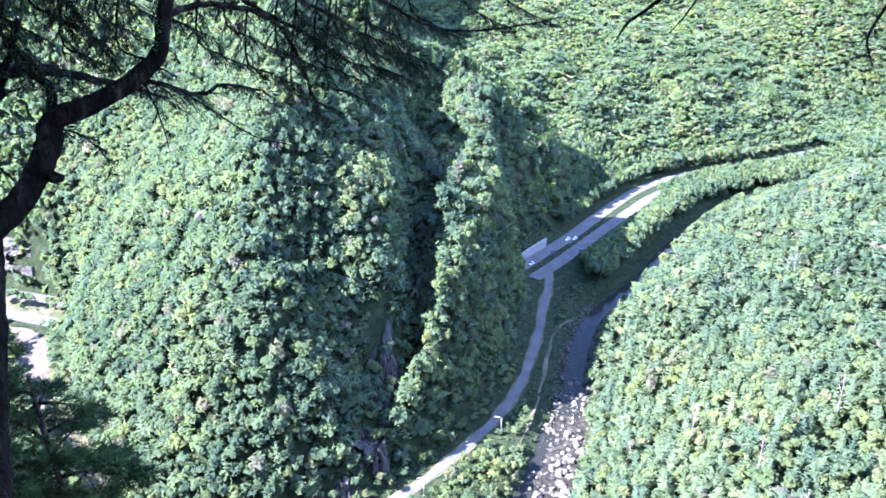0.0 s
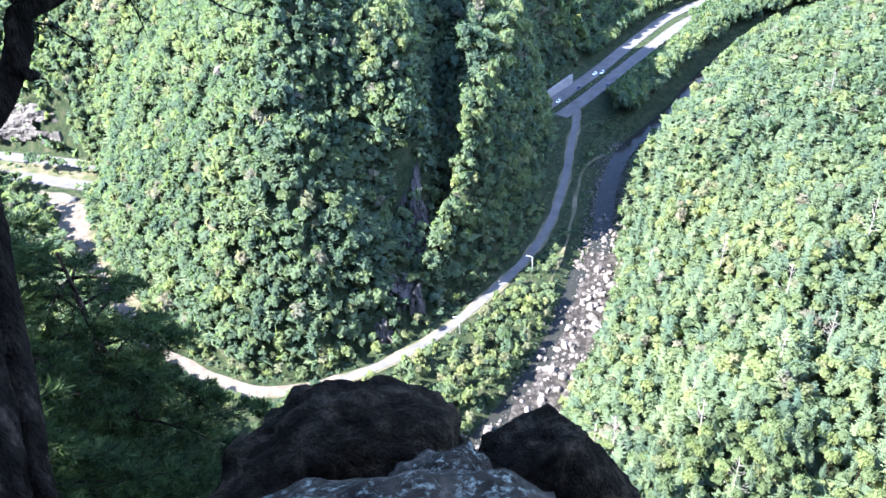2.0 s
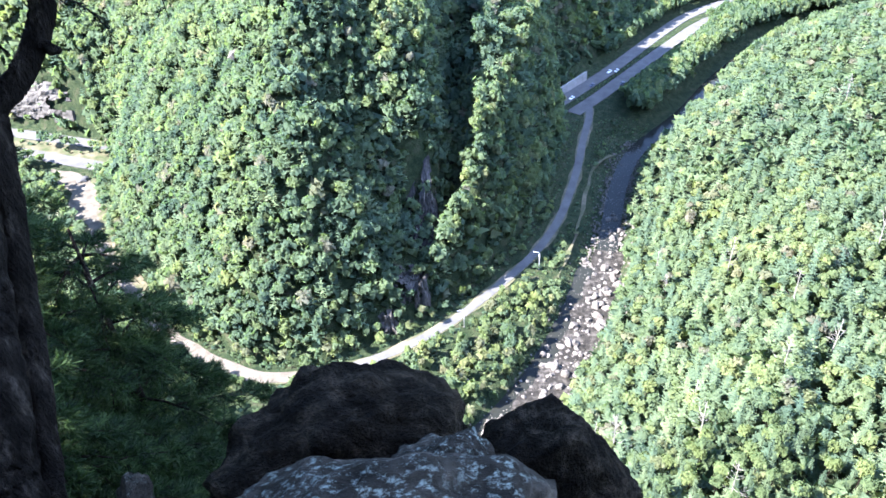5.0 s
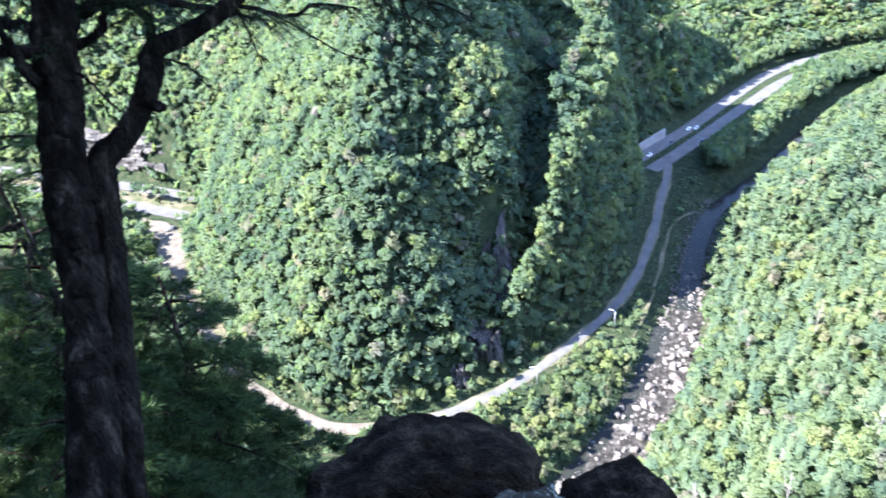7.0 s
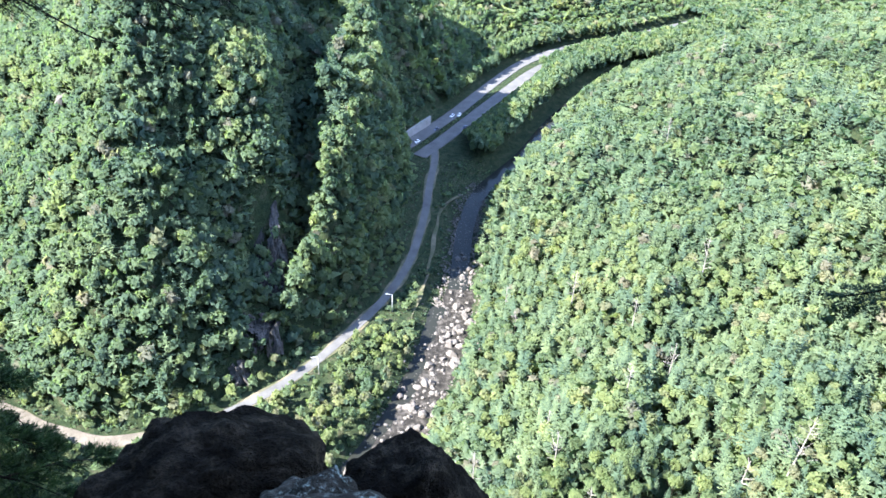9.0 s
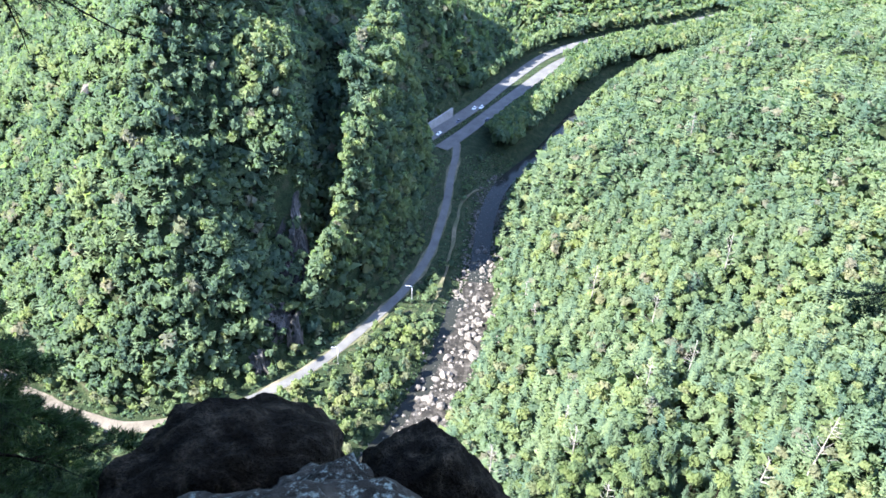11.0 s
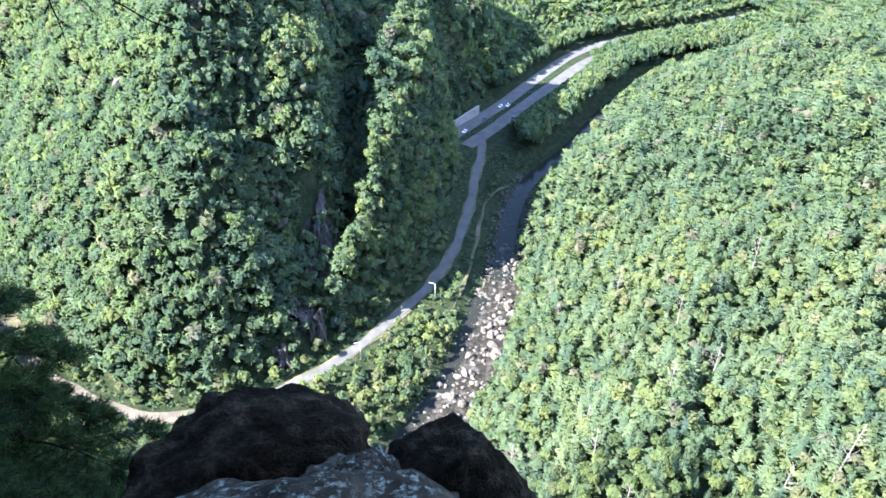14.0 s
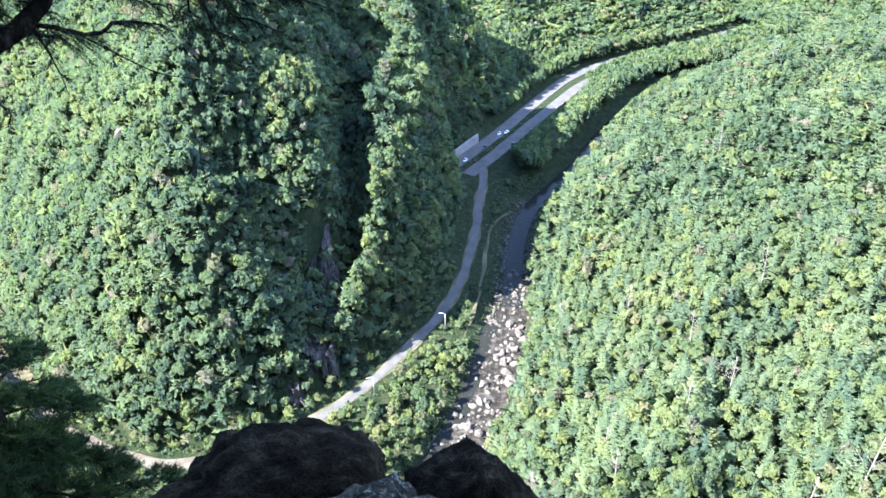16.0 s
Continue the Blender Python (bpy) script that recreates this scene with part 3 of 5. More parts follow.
plant("riverside_woods", x[band], y[band], h, np.clip(h * 0.27, 1.6, 4.0), np.clip(rng.normal(0.5, 0.2, n), 0, 0.97), BROAD_MID, LEAF,
      "dense green trees between the interstate and the river", "woods", tall=1.5)
bx, by = scatter(215, 520, 540, 780, 4.2, 61)
de = line_dist(bx, by, EAST_BOUND)
s = (de > 6.8) & (de < 34) & (by < np.interp(bx, EAST_BOUND[:, 0], EAST_BOUND[:, 1]) - 5) & (line_dist(bx, by, RIVER) > 10)
n = s.sum()
plant("riverside_woods", bx[s], by[s], rng.uniform(13, 18, n), rng.uniform(2.6, 4.0, n), np.clip(rng.normal(0.5, 0.2, n), 0, 0.97), BROAD_THIN, LEAF,
      "dense green trees that hide the bend of the interstate", "woods", tall=1.5)
west = flat & clear_of(x, y) & (x < -135)
stand("green trees on the river flat below the interstate", x[west], y[west], BROAD_THIN, PINE_THIN, 0.15, 2.4, 3.8)
south = flat & ~bench & (x >= -135) & (y < 440) & (dl > 5.5) & (dr > 12) & (pick < 0.8)
n = south.sum()
plant("riverside_thicket", x[south], y[south], rng.uniform(2.5, 8.5, n) + 3.5 * (rng.rand(n) < 0.2), rng.uniform(1.1, 3.3, n), np.clip(rng.normal(0.7, 0.24, n), 0, 0.97), BROAD_MID, LEAF,
      "bright green shrubs and young trees between road and river", "thicket", tall=1.35)
strip = flat & bench & (((dl > 6) & (dl < 16) & (x < 62) & (pick < 0.95)) | ((pick < 0.16) & (dl > 9) & (dr > 12)))
n = strip.sum()
plant("roadside_shrubs", x[strip], y[strip], rng.uniform(2.5, 6.5, n), rng.uniform(1.3, 2.8, n), np.clip(rng.normal(0.66, 0.2, n), 0, 0.96), BROAD_MID, LEAF,
      "bright green shrubs along the old road", "shrubs")
x, y = scatter(-330, 200, 150, 600, 2.3, 8)
gap_w, gap_e = line_dist(x, y, WEST_BOUND_OUT[13:]), line_dist(x, y, EAST_BOUND_OUT[13:])
med = (gap_w > 8) & (gap_e > 8) & (gap_w + gap_e < 33) & (x < -195) & (rng.rand(len(x)) < 0.10)
benchy = (line_dist(x, y, TRACK) > 2.4) & (line_dist(x, y, LOOP) > 6) & (line_dist(x, y, RIVER) > 6.5) & (inside_dist(x, y, HIGHLAND) <= 0) & (inside_dist(x, y, OWN_SIDE) <= 0) & (x > 15) & (y > 230) & (y < 450) & (rng.rand(len(x)) < 0.55)
mid = (line_dist(x, y, WEST_BOUND) > 5.6) & (line_dist(x, y, EAST_BOUND) > 5.6) & (line_dist(x, y, WEST_BOUND) + line_dist(x, y, EAST_BOUND) < 24) & (x > 96)
roadside = (line_dist(x, y, LOOP) > 4.3) & (line_dist(x, y, LOOP) < 10) & (y < 300) & (x < 25) & (rng.rand(len(x)) < 0.6)
for sel, lab, lo, hi in ((roadside, "low weeds and saplings along the gravel road", 0.6, 1.5), (mid, "weeds on the narrow median of the interstate", 0.3, 0.7), (med, "small dark bushes on the dry median", 0.8, 1.8), (benchy, "low weeds and brush on the river flat", 0.4, 1.0)):
    n = sel.sum()
    plant("low_brush", x[sel], y[sel], rng.uniform(lo, hi, n) * 1.4, rng.uniform(lo, hi, n), np.clip(rng.normal(0.3, 0.2, n), 0, 0.9), BROAD_FAR, LEAF, lab, "brush")
def sector(x, y, r0, r1, a0, a1):
    r, a = np.hypot(x, y), np.degrees(np.arctan2(x, y))
    return (r >= r0) & (r < r1) & (a > a0) & (a < a1)


# tone climbs with distance: paler far crowns in place of haze
x, y = scatter(0, 800, 400, 1050, 4.9, 3)
s = clear_of(x, y) & sector(x, y, 700, 1000, 2, 42) & ((inside_dist(x, y, OWN_SIDE) <= 0) | (x < 520))
stand("broadleaf woods on the ridge across the interstate", x[s], y[s], BROAD_DOT, PINE_THIN, 0.03, 2.4, 3.9, 0.5, tall=0.75)
x, y = scatter(-900, 1000, 400, 1300, 7.6, 14)
s = sector(x, y, 700, 1300, -50, 2) | sector(x, y, 1000, 1300, 2, 42)
stand("distant broadleaf woods on the ridges", x[s], y[s], BROAD_DUST, PINE_MID, 0.0, 3.6, 5.4, 0.55, tall=0.6)
x, y = scatter(-400, 1700, 900, 2400, 11.5, 4)
s = sector(x, y, 1300, 2400, -12, 42)
stand("far woods on the mountain", x[s], y[s], BROAD_DUST, PINE_MID, 0.0, 5.5, 8.5, 0.6, tall=0.45)

# ---- trees that stand singly on the near gorge side ----
def part(name, me, parent, label=""):
    ob = new(name, me)
    ob.parent = parent
    return tagged(ob, label)


def thing(name, x, y, z, label, category, group=""):
    ob = new(name)
    ob.location = (x, y, z)
    return tagged(ob, label, category, group)


def tube_data(runs, sides=7, wob=0.0, seed=0):
    """Verts and faces of tapering limbs; each run is a list of (x, y, z, radius)."""
    r = np.random.RandomState(seed)
    verts, faces = [], []
    for run in runs:
        p = np.array([q[:3] for q in run], float)
        rad = [q[3] for q in run]
        t = np.gradient(p, axis=0)
        t /= np.linalg.norm(t, axis=1, keepdims=True) + 1e-9
        ref = np.array((0.31, 0.9, 0.2)) if abs(t[0][2]) > 0.7 else np.array((0, 0, 1.0))
        base = len(verts)
        for c, d, k in zip(p, t, rad):
            u = np.cross(d, ref)
            u /= np.linalg.norm(u) + 1e-9
            v = np.cross(d, u)
            for s in range(sides):
                a = 6.283 * s / sides
                w = k * (1 + wob * (r.uniform(-1, 1) if sides < 20 else 1.3 * noise.fractal(Vector((math.cos(a) * 2.6, math.sin(a) * 2.6, c[2] * 7.0)), 0.5, 2.2, 4)))
                verts.append(c + (u * math.cos(a) + v * math.sin(a)) * w)
        for i in range(len(run) - 1):
            for s in range(sides):
                a, b = base + i * sides + s, base + i * sides + (s + 1) % sides
                faces.append((a, b, b + sides, a + sides))
        faces.append(tuple(base + s for s in range(sides))[::-1])
        faces.append(tuple(base + (len(run) - 1) * sides + s for s in range(sides)))
    return verts, faces


def tube_mesh(name, runs, mat, sides=7, wob=0.0, seed=0, smooth=True):
    v, f = tube_data(runs, sides, wob, seed)
    me = bpy.data.meshes.new(name)
    me.from_pydata([tuple(q) for q in v], [], f)
    me.materials.append(mat)
    if smooth:
        me.polygons.foreach_set("use_smooth", [True] * len(me.polygons))
    me.update()
    return me


def quads_mesh(name, v, mat, tint=None, normals=None):
    ob = quads_object(name, v, mat, tint, n=v.shape[1], normals=normals)
    me = ob.data
    bpy.data.objects.remove(ob)
    return me


def single_tree(kind, seed):
    """A tree about 10 m high at the origin: trunk with limbs, and a crown of leaf clumps."""
    r = np.random.RandomState(seed)
    if kind == "broadleaf_tree":
        t = thing(kind, 0, 0, 0, "sunlit broadleaf tree with a full green crown", "tree", "trees on the near slope")
        c = broad_crown(520, r, 15)
        nv = soft_normals(c)
        c = c * (3.9, 3.9, 3.3) + (0, 0, 6.8)
        runs = [[(0, 0, -1, 0.26), (0.1, 0, 2.5, 0.2), (0, 0.1, 5, 0.14), (0.1, 0, 8, 0.05)]]
        runs += [[(0, 0, 3 + i * 0.5, 0.1), (math.cos(i * 1.9) * 1.2, math.sin(i * 1.9) * 1.2, 5 + i * 0.4, 0.06),
                  (math.cos(i * 1.9) * 2.3, math.sin(i * 1.9) * 2.3, 6.3 + i * 0.4, 0.02)] for i in range(5)]
        mat = LEAF_SINGLE
    else:
        t = thing(kind, 0, 0, 0, "layered green pine with level boughs", "tree", "trees on the near slope")
        c = pine_crown(11, 7, 6, r)
        nv = soft_normals(c)
        c = c * (2.9, 2.9, 3.6) + (0, 0, 7.0)
        runs = [[(0, 0, -1, 0.24), (0, 0.05, 4, 0.17), (0.05, 0, 8, 0.09), (0, 0, 11.6, 0.02)]]
        mat = PINE_SINGLE
    part("trunk", tube_mesh("trunk", runs, BARK, 6), t)
    part("crown", quads_mesh("crown", c, mat, None, nv), t)
    return t


def single_leaf(stops, share):
    def build(nt, bsdf):
        leaf_build(stops, share)(nt, bsdf)
        info = nt.nodes.new("ShaderNodeObjectInfo")
        for n in list(nt.nodes):
            if n.bl_idname == "ShaderNodeValToRGB" and n.inputs[0].is_linked and n.inputs[0].links[0].from_node.bl_idname == "ShaderNodeAttribute":
                nt.links.new(info.outputs["Random"], n.inputs[0])
    return build


# brighter greens than broad_leaves, lightened for the sunlit near slope
LEAF_SINGLE = material("broad_leaves_single", single_leaf([(0.0, (0.091, 0.128, 0.067)), (0.5, (0.120, 0.158, 0.075)), (0.92, (0.147, 0.180, 0.075)), (1.0, (0.140, 0.145, 0.107))], 0.55), 0.7)
PINE_SINGLE = material("pine_needles_single", single_leaf(PINE_STOPS, 0.35), 0.55)
models = [single_tree("broadleaf_tree", 100 + i) for i in range(5)] + [single_tree("pine_tree", 120 + i) for i in range(2)]
_first = set()
r_single = np.random.RandomState(5)
for sx, sy, sz in zip(SINGLE_X, SINGLE_Y, ground(SINGLE_X, SINGLE_Y)):
    k = int(r_single.choice(7, p=[0.12, 0.12, 0.12, 0.12, 0.12, 0.2, 0.2]))
    sc = r_single.uniform(0.62, 0.95)
    m = pose(sx, sy, sz - 0.1, 0, 0, r_single.uniform(0, 360)) @ Matrix.Diagonal((sc, sc, sc * r_single.uniform(1.05, 1.4), 1))
    if k in _first:
        copy_thing(models[k], m)
    else:
        _first.add(k)
        models[k].matrix_basis = m


def dead_tree(x, y, h, seed, lean=(0.0, 0.0), boughs=14):
    r = np.random.RandomState(seed)
    t = thing("dead_tree", x, y, float(ground(x, y)), "bare bleached dead tree among green woods", "dead tree", "dead trees on the near slope")
    top = np.array((lean[0] * h, lean[1] * h, h))
    part("trunk", tube_mesh("trunk", [[(*(top * k), 0.26 * (1 - k) + 0.06) for k in (-0.05, 0.25, 0.5, 0.75, 1.0)]], DEADWOOD, 6), t)
    for i in range(boughs):
        k = r.uniform(0.35, 0.95)
        a, ln = r.uniform(0, 6.283), (1.2 - k) * h * r.uniform(0.14, 0.34)
        d = np.array((math.cos(a), math.sin(a), r.uniform(0.1, 0.8)))
        b = top * k
        part("branch", tube_mesh("branch", [[(*b, 0.075), (*(b + d * ln * 0.55), 0.05), (*(b + d * ln + (0, 0, 0.15 * ln)), 0.03)]], DEADWOOD, 5), t)


for i, (dx, dy, h) in enumerate([(51, 160, 14), (47, 169, 11), (76, 157, 13), (74, 128, 13), (114, 245, 16), (123, 209, 14), (126, 184, 13),
                                 (106, 175, 12), (162, 231, 17), (96, 276, 11), (80, 176, 11), (94, 254, 10), (127, 122, 15), (118, 127, 10),
                                 (200, 345, 13), (292, 459, 14)]):
    dead_tree(dx, dy, h * 1.5, 200 + i, ((0.22, 0.1) if i == 12 else (0.03 * math.sin(i * 2.1), 0.03 * math.cos(i * 1.7))), 30 if i in (4, 12) else 20)


# ---- rocks, cliffs and the river bed ----
def rough_ball(seed, detail=2, amount=0.22, cuts=7):
    """A rock of radius about 1 with flat broken sides."""
    r = np.random.RandomState(seed)
    bm = bmesh.new()
    bmesh.ops.create_icosphere(bm, subdivisions=detail, radius=1)
    planes = r.normal(0, 1, (cuts, 3))
    planes /= np.linalg.norm(planes, axis=1, keepdims=True)
    keep = r.uniform(0.62, 0.9, cuts)
    off = Vector(r.uniform(-50, 50, 3))
    for v in bm.verts:
        p = np.array(v.co)
        for n, k in zip(planes, keep):
            d = p @ n
            if d > k:
                p = p - n * (d - k) * 0.85
        v.co = Vector(p) * (1 + amount * noise.fractal(Vector(p) * 1.6 + off, 0.8, 2.0, 4)
                            + (0.05 * noise.fractal(Vector(p) * 6 + off, 0.6, 2.2, 5) - 0.07 * max(0, 0.25 - abs(noise.noise(Vector(p * (1, 1, 0.6)) * 3.2 + off))) / 0.25 * 0.35 if detail > 4 else 0))
    return bm


def finish(bm, name, mat, smooth=False):
    me = bpy.data.meshes.new(name)
    for f in bm.faces:
        f.smooth = smooth
    bm.to_mesh(me)
    bm.free()
    me.materials.append(mat)
    return me


BOULDERS = [finish(rough_ball(300 + i, 2, 0.3, 12), "boulder", ROCK_PALE) for i in range(6)]
r_b = np.random.RandomState(21)


def river_places(n, spread, shift, lo, hi, far_share):
    """Places along the rocky reach of the river, fewer upstream."""
    p = RIVER[r_b.randint(0, len(RIVER), n * 30)] + r_b.normal(0, spread, (n * 30, 2)) + shift
    ok = (p[:, 1] > lo) & (p[:, 1] < hi) & (p[:, 0] > -10) & (p[:, 0] < 125)
    ok &= (p[:, 1] < 312) | (r_b.rand(len(p)) < far_share)
    ok &= line_dist(p[:, 0], p[:, 1], LOOP) > 14
    p = p[ok][:n]
    return p, np.maximum(ground(p[:, 0], p[:, 1]), -4.6)


spots, heights = river_places(290, 5.0, (3.0, -1.5), 200, 350, 0.3)
for i, ((bx, by), bz) in enumerate(zip(spots, heights)):
    sz = r_b.uniform(0.5, 1.35) * (1.9 if r_b.rand() < 0.2 else 1.0)
    ob = new("boulder", BOULDERS[i % 6])
    ob.matrix_world = pose(bx, by, bz + sz * 0.25, *r_b.uniform(0, 360, 3)) @ Matrix.Diagonal((sz * 1.15, sz, sz * 0.85, 1))
    tagged(ob, "pale grey boulder in the rocky river bed", "boulder", "boulders in the river")
# small stones between them
cone = np.array([[(1, 0, 0), (0, 1, 0), (0, 0, 0.8)], [(0, 1, 0), (-1, 0, 0), (0, 0, 0.8)], [(-1, 0, 0), (0, -1, 0), (0, 0, 0.8)], [(0, -1, 0), (1, 0, 0), (0, 0, 0.8)]], float)
spots, heights = river_places(5200, 6.0, (2.0, -1.0), 190, 430, 0.6)
stones = []
for (bx, by), bz in zip(spots, heights):
    a = r_b.uniform(0, 6.283)
    R = np.array([(math.cos(a), -math.sin(a), 0), (math.sin(a), math.cos(a), 0), (0, 0, 1)])
    stones.append((cone * r_b.uniform(0.6, 1.3, 3)) @ R.T * r_b.uniform(0.3, 1.0) + (bx, by, bz - 0.05))
quads_object("river_stones", np.concatenate(stones), ROCK_PALE, None, "pale stones along the river bed", "stones", "stuff", n=3)


def rock_face(name, p0, p1, up0, up1, out, seed, label, nu=44, nv=60, mat=None):
    """A broken cliff: a sheet that hangs before the slope between two feet and two heads, with thickness at its rim."""
    bm = bmesh.new()
    p0, p1, up0, up1 = (np.array(q, float) for q in (p0, p1, up0, up1))
    grid = []
    off = Vector((seed * 7.3, seed * 1.9, 0))
    uu, vv = np.meshgrid(np.linspace(0, 1, nu), np.linspace(0, 1, nv))
    at = [(p0[k] * (1 - uu) + p1[k] * uu) * (1 - vv) + (up0[k] * (1 - uu) + up1[k] * uu) * vv for k in (0, 1)]
    zs = ground(*at)
    for j in range(nv):
        row = []
        for i in range(nu):
            u, v = i / (nu - 1), j / (nv - 1)
            q = (p0 * (1 - u) + p1 * u) * (1 - v) + (up0 * (1 - u) + up1 * u) * v
            rim = min(u, 1 - u, v, 1 - v) * 5
            z = zs[j][i]
            nse = noise.fractal(Vector((u * 5, v * 4, 0)) + off, 0.7, 2.1, 5)
            step = math.floor(4 * (v + 0.25 * nse)) / 4 - v
            push = out * (min(1, rim) * (1.0 + 0.9 * nse) - 0.6 * (rim < 0.3))
            n2 = np.array((p1[1] - p0[1], p0[0] - p1[0]))
            n2 = n2 / np.linalg.norm(n2)
            row.append(bm.verts.new((q[0] + n2[0] * push, q[1] + n2[1] * push, z + 0.4 * push + 2.2 * step * min(1, rim))))
        grid.append(row)
    for j in range(nv - 1):
        for i in range(nu - 1):
            u, v = i / (nu - 1), j / (nv - 1)
            if min(u, 1 - u, v, 1 - v) + 0.45 * noise.fractal(Vector((u * 4, v * 4, 9)) + off, 0.8, 2.0, 4) > 0.10:
                bm.faces.new((grid[j][i], grid[j][i + 1], grid[j + 1][i + 1], grid[j + 1][i]))
    bmesh.ops.delete(bm, geom=[v for v in bm.verts if not v.link_faces], context="VERTS")
    ob = new(name, finish(bm, name, mat or ROCK_FACE))
    return tagged(ob, label, "cliff", "", "structure")


rock_face("cliff", (-16, 287), (3, 296), (-15, 307), (0, 323), 3.0, 1, "bare grey cliff on the shaded flank of the spur")
rock_face("cliff", (-22, 267), (-4, 272), (-23, 281), (-3, 289), 2.6, 4, "lower grey cliff with ledges above the old road", 40, 36)
rock_face("cliff", (-30, 256.5), (-18, 260), (-29, 263), (-18, 267), 2.0, 2, "low grey rock cut beside the old road", 36, 20)
rock_face("cliff", (-330, 502), (-224, 466), (-324, 518), (-228, 482), 3.2, 3, "rock cut above the interstate, coloured paler as sunlit", 110, 26, CUT_ROCK)
for i, (px, py, s) in enumerate([(-90, 345, 2.4), (-82, 363, 1.6), (-94, 319, 1.5), (-86, 354, 1.2), (-88, 338, 1.4)]):
    ob = new("boulder", BOULDERS[i % 6])
    ob.matrix_world = pose(px, py, float(ground(px, py)) + s * 2.2, 20 * i, 30, 70 * i) @ Matrix.Diagonal((s, s, s * 2.6, 1))
    tagged(ob, "pale rock outcrop among trees on the spur", "rock", "outcrops on the spur")


# ---- roadside ----
def box(bm, x0, x1, y0, y1, z0, z1):
    m = Matrix.LocRotScale(((x0 + x1) / 2, (y0 + y1) / 2, (z0 + z1) / 2), None, (abs(x1 - x0), abs(y1 - y0), abs(z1 - z0)))
    return bmesh.ops.create_cube(bm, size=1, matrix=m)["verts"]


def soft_box(name, dims, mat, bevel=0.02):
    bm = bmesh.new()
    box(bm, *dims)
    bmesh.ops.bevel(bm, geom=bm.edges[:], offset=bevel, segments=2, affect="EDGES")
    return finish(bm, name, mat)


def street_lamp(x, y, turn):
    t = thing("street_lamp", x, y, -0.1, "tall grey steel street lamp beside the old road", "street lamp", "street lamps")
    t.rotation_euler = (0, 0, turn)
    part("pole", tube_mesh("pole", [[(0, 0, 0, 0.22), (0, 0, 5, 0.19), (0, 0, 9.4, 0.15)]], STEEL, 8), t)
    part("base_plate", soft_box("base_plate", (-0.3, 0.3, -0.3, 0.3, -0.3, 0.12), CONCRETE), t)
    arm = part("arm", tube_mesh("arm", [[(0, 0, 9.3, 0.14), (-0.7, 0, 9.95, 0.12), (-2.2, 0, 10.15, 0.1)]], STEEL, 8), t)
    part("lamp_head", soft_box("lamp_head", (-3.1, -2.1, -0.2, 0.2, 10.05, 10.28), STEEL, 0.06), arm)


street_lamp(9.5, 261.5, radians(20))
street_lamp(47.5, 300.0, radians(-10))


def wall_slab(name, a, b, z0, za, zb, thick, mat, label, category, kind=""):
    a, b = Vector((*a, 0)), Vector((*b, 0))
    d = (b - a).normalized()
    n = Vector((-d.y, d.x, 0)) * thick
    bm = bmesh.new()
    lo = [bm.verts.new(q + Vector((0, 0, z0))) for q in (a, b, b + n, a + n)]
    hi = [bm.verts.new(q + Vector((0, 0, z))) for q, z in ((a, za), (b, zb), (b + n, zb), (a + n, za))]
    bm.faces.new(lo[::-1])
    bm.faces.new(hi)
    for i in range(4):
        bm.faces.new((lo[i], lo[(i + 1) % 4], hi[(i + 1) % 4], hi[i]))
    return tagged(new(name, finish(bm, name, mat)), label, category, "", kind)


wall_slab("retaining_wall", (72, 471.5), (108, 509.5), -1, 4.8, 6.4, 1.4, CONCRETE, "pale concrete retaining wall beside the interstate at the tunnel mouth", "retaining wall")
CAR_GLASS = material("dark_car_glass", two_scale([(0.3, (0.018, 0.022, 0.026)), (0.7, (0.024, 0.028, 0.034))], 2.0, 20.0, 0.1, 0.01, 0.001), 0.08)
TYRE = material("black_tyre_rubber", two_scale([(0.3, (0.02, 0.02, 0.02)), (0.7, (0.035, 0.035, 0.035))], 4.0, 30.0), 0.9)


def paint(name, c):
    return material(name, two_scale([(0.3, tuple(0.92 * v for v in c)), (0.7, c)], 1.0, 20.0, 0.1, 0.02, 0.001), 0.3)


def profile_mesh(name, prof, half, top_in, mat):
    """A car body or cabin: a side outline drawn out across the width, drawn in towards the top."""
    bm = bmesh.new()
    zmax = max(q[1] for q in prof)
    zmin = min(q[1] for q in prof)
    sides = []
    for s in (-1, 1):
        sides.append([bm.verts.new((px, s * (half - top_in * (pz - zmin) / (zmax - zmin)), pz)) for px, pz in prof])
    n = len(prof)
    bm.faces.new(sides[0])
    bm.faces.new(sides[1][::-1])
    for i in range(n):
        bm.faces.new((sides[0][i], sides[1][i], sides[1][(i + 1) % n], sides[0][(i + 1) % n]))
    bmesh.ops.recalc_face_normals(bm, faces=bm.faces)
    bmesh.ops.bevel(bm, geom=bm.edges[:], offset=0.04, segments=2, affect="EDGES")
    return finish(bm, name, mat)


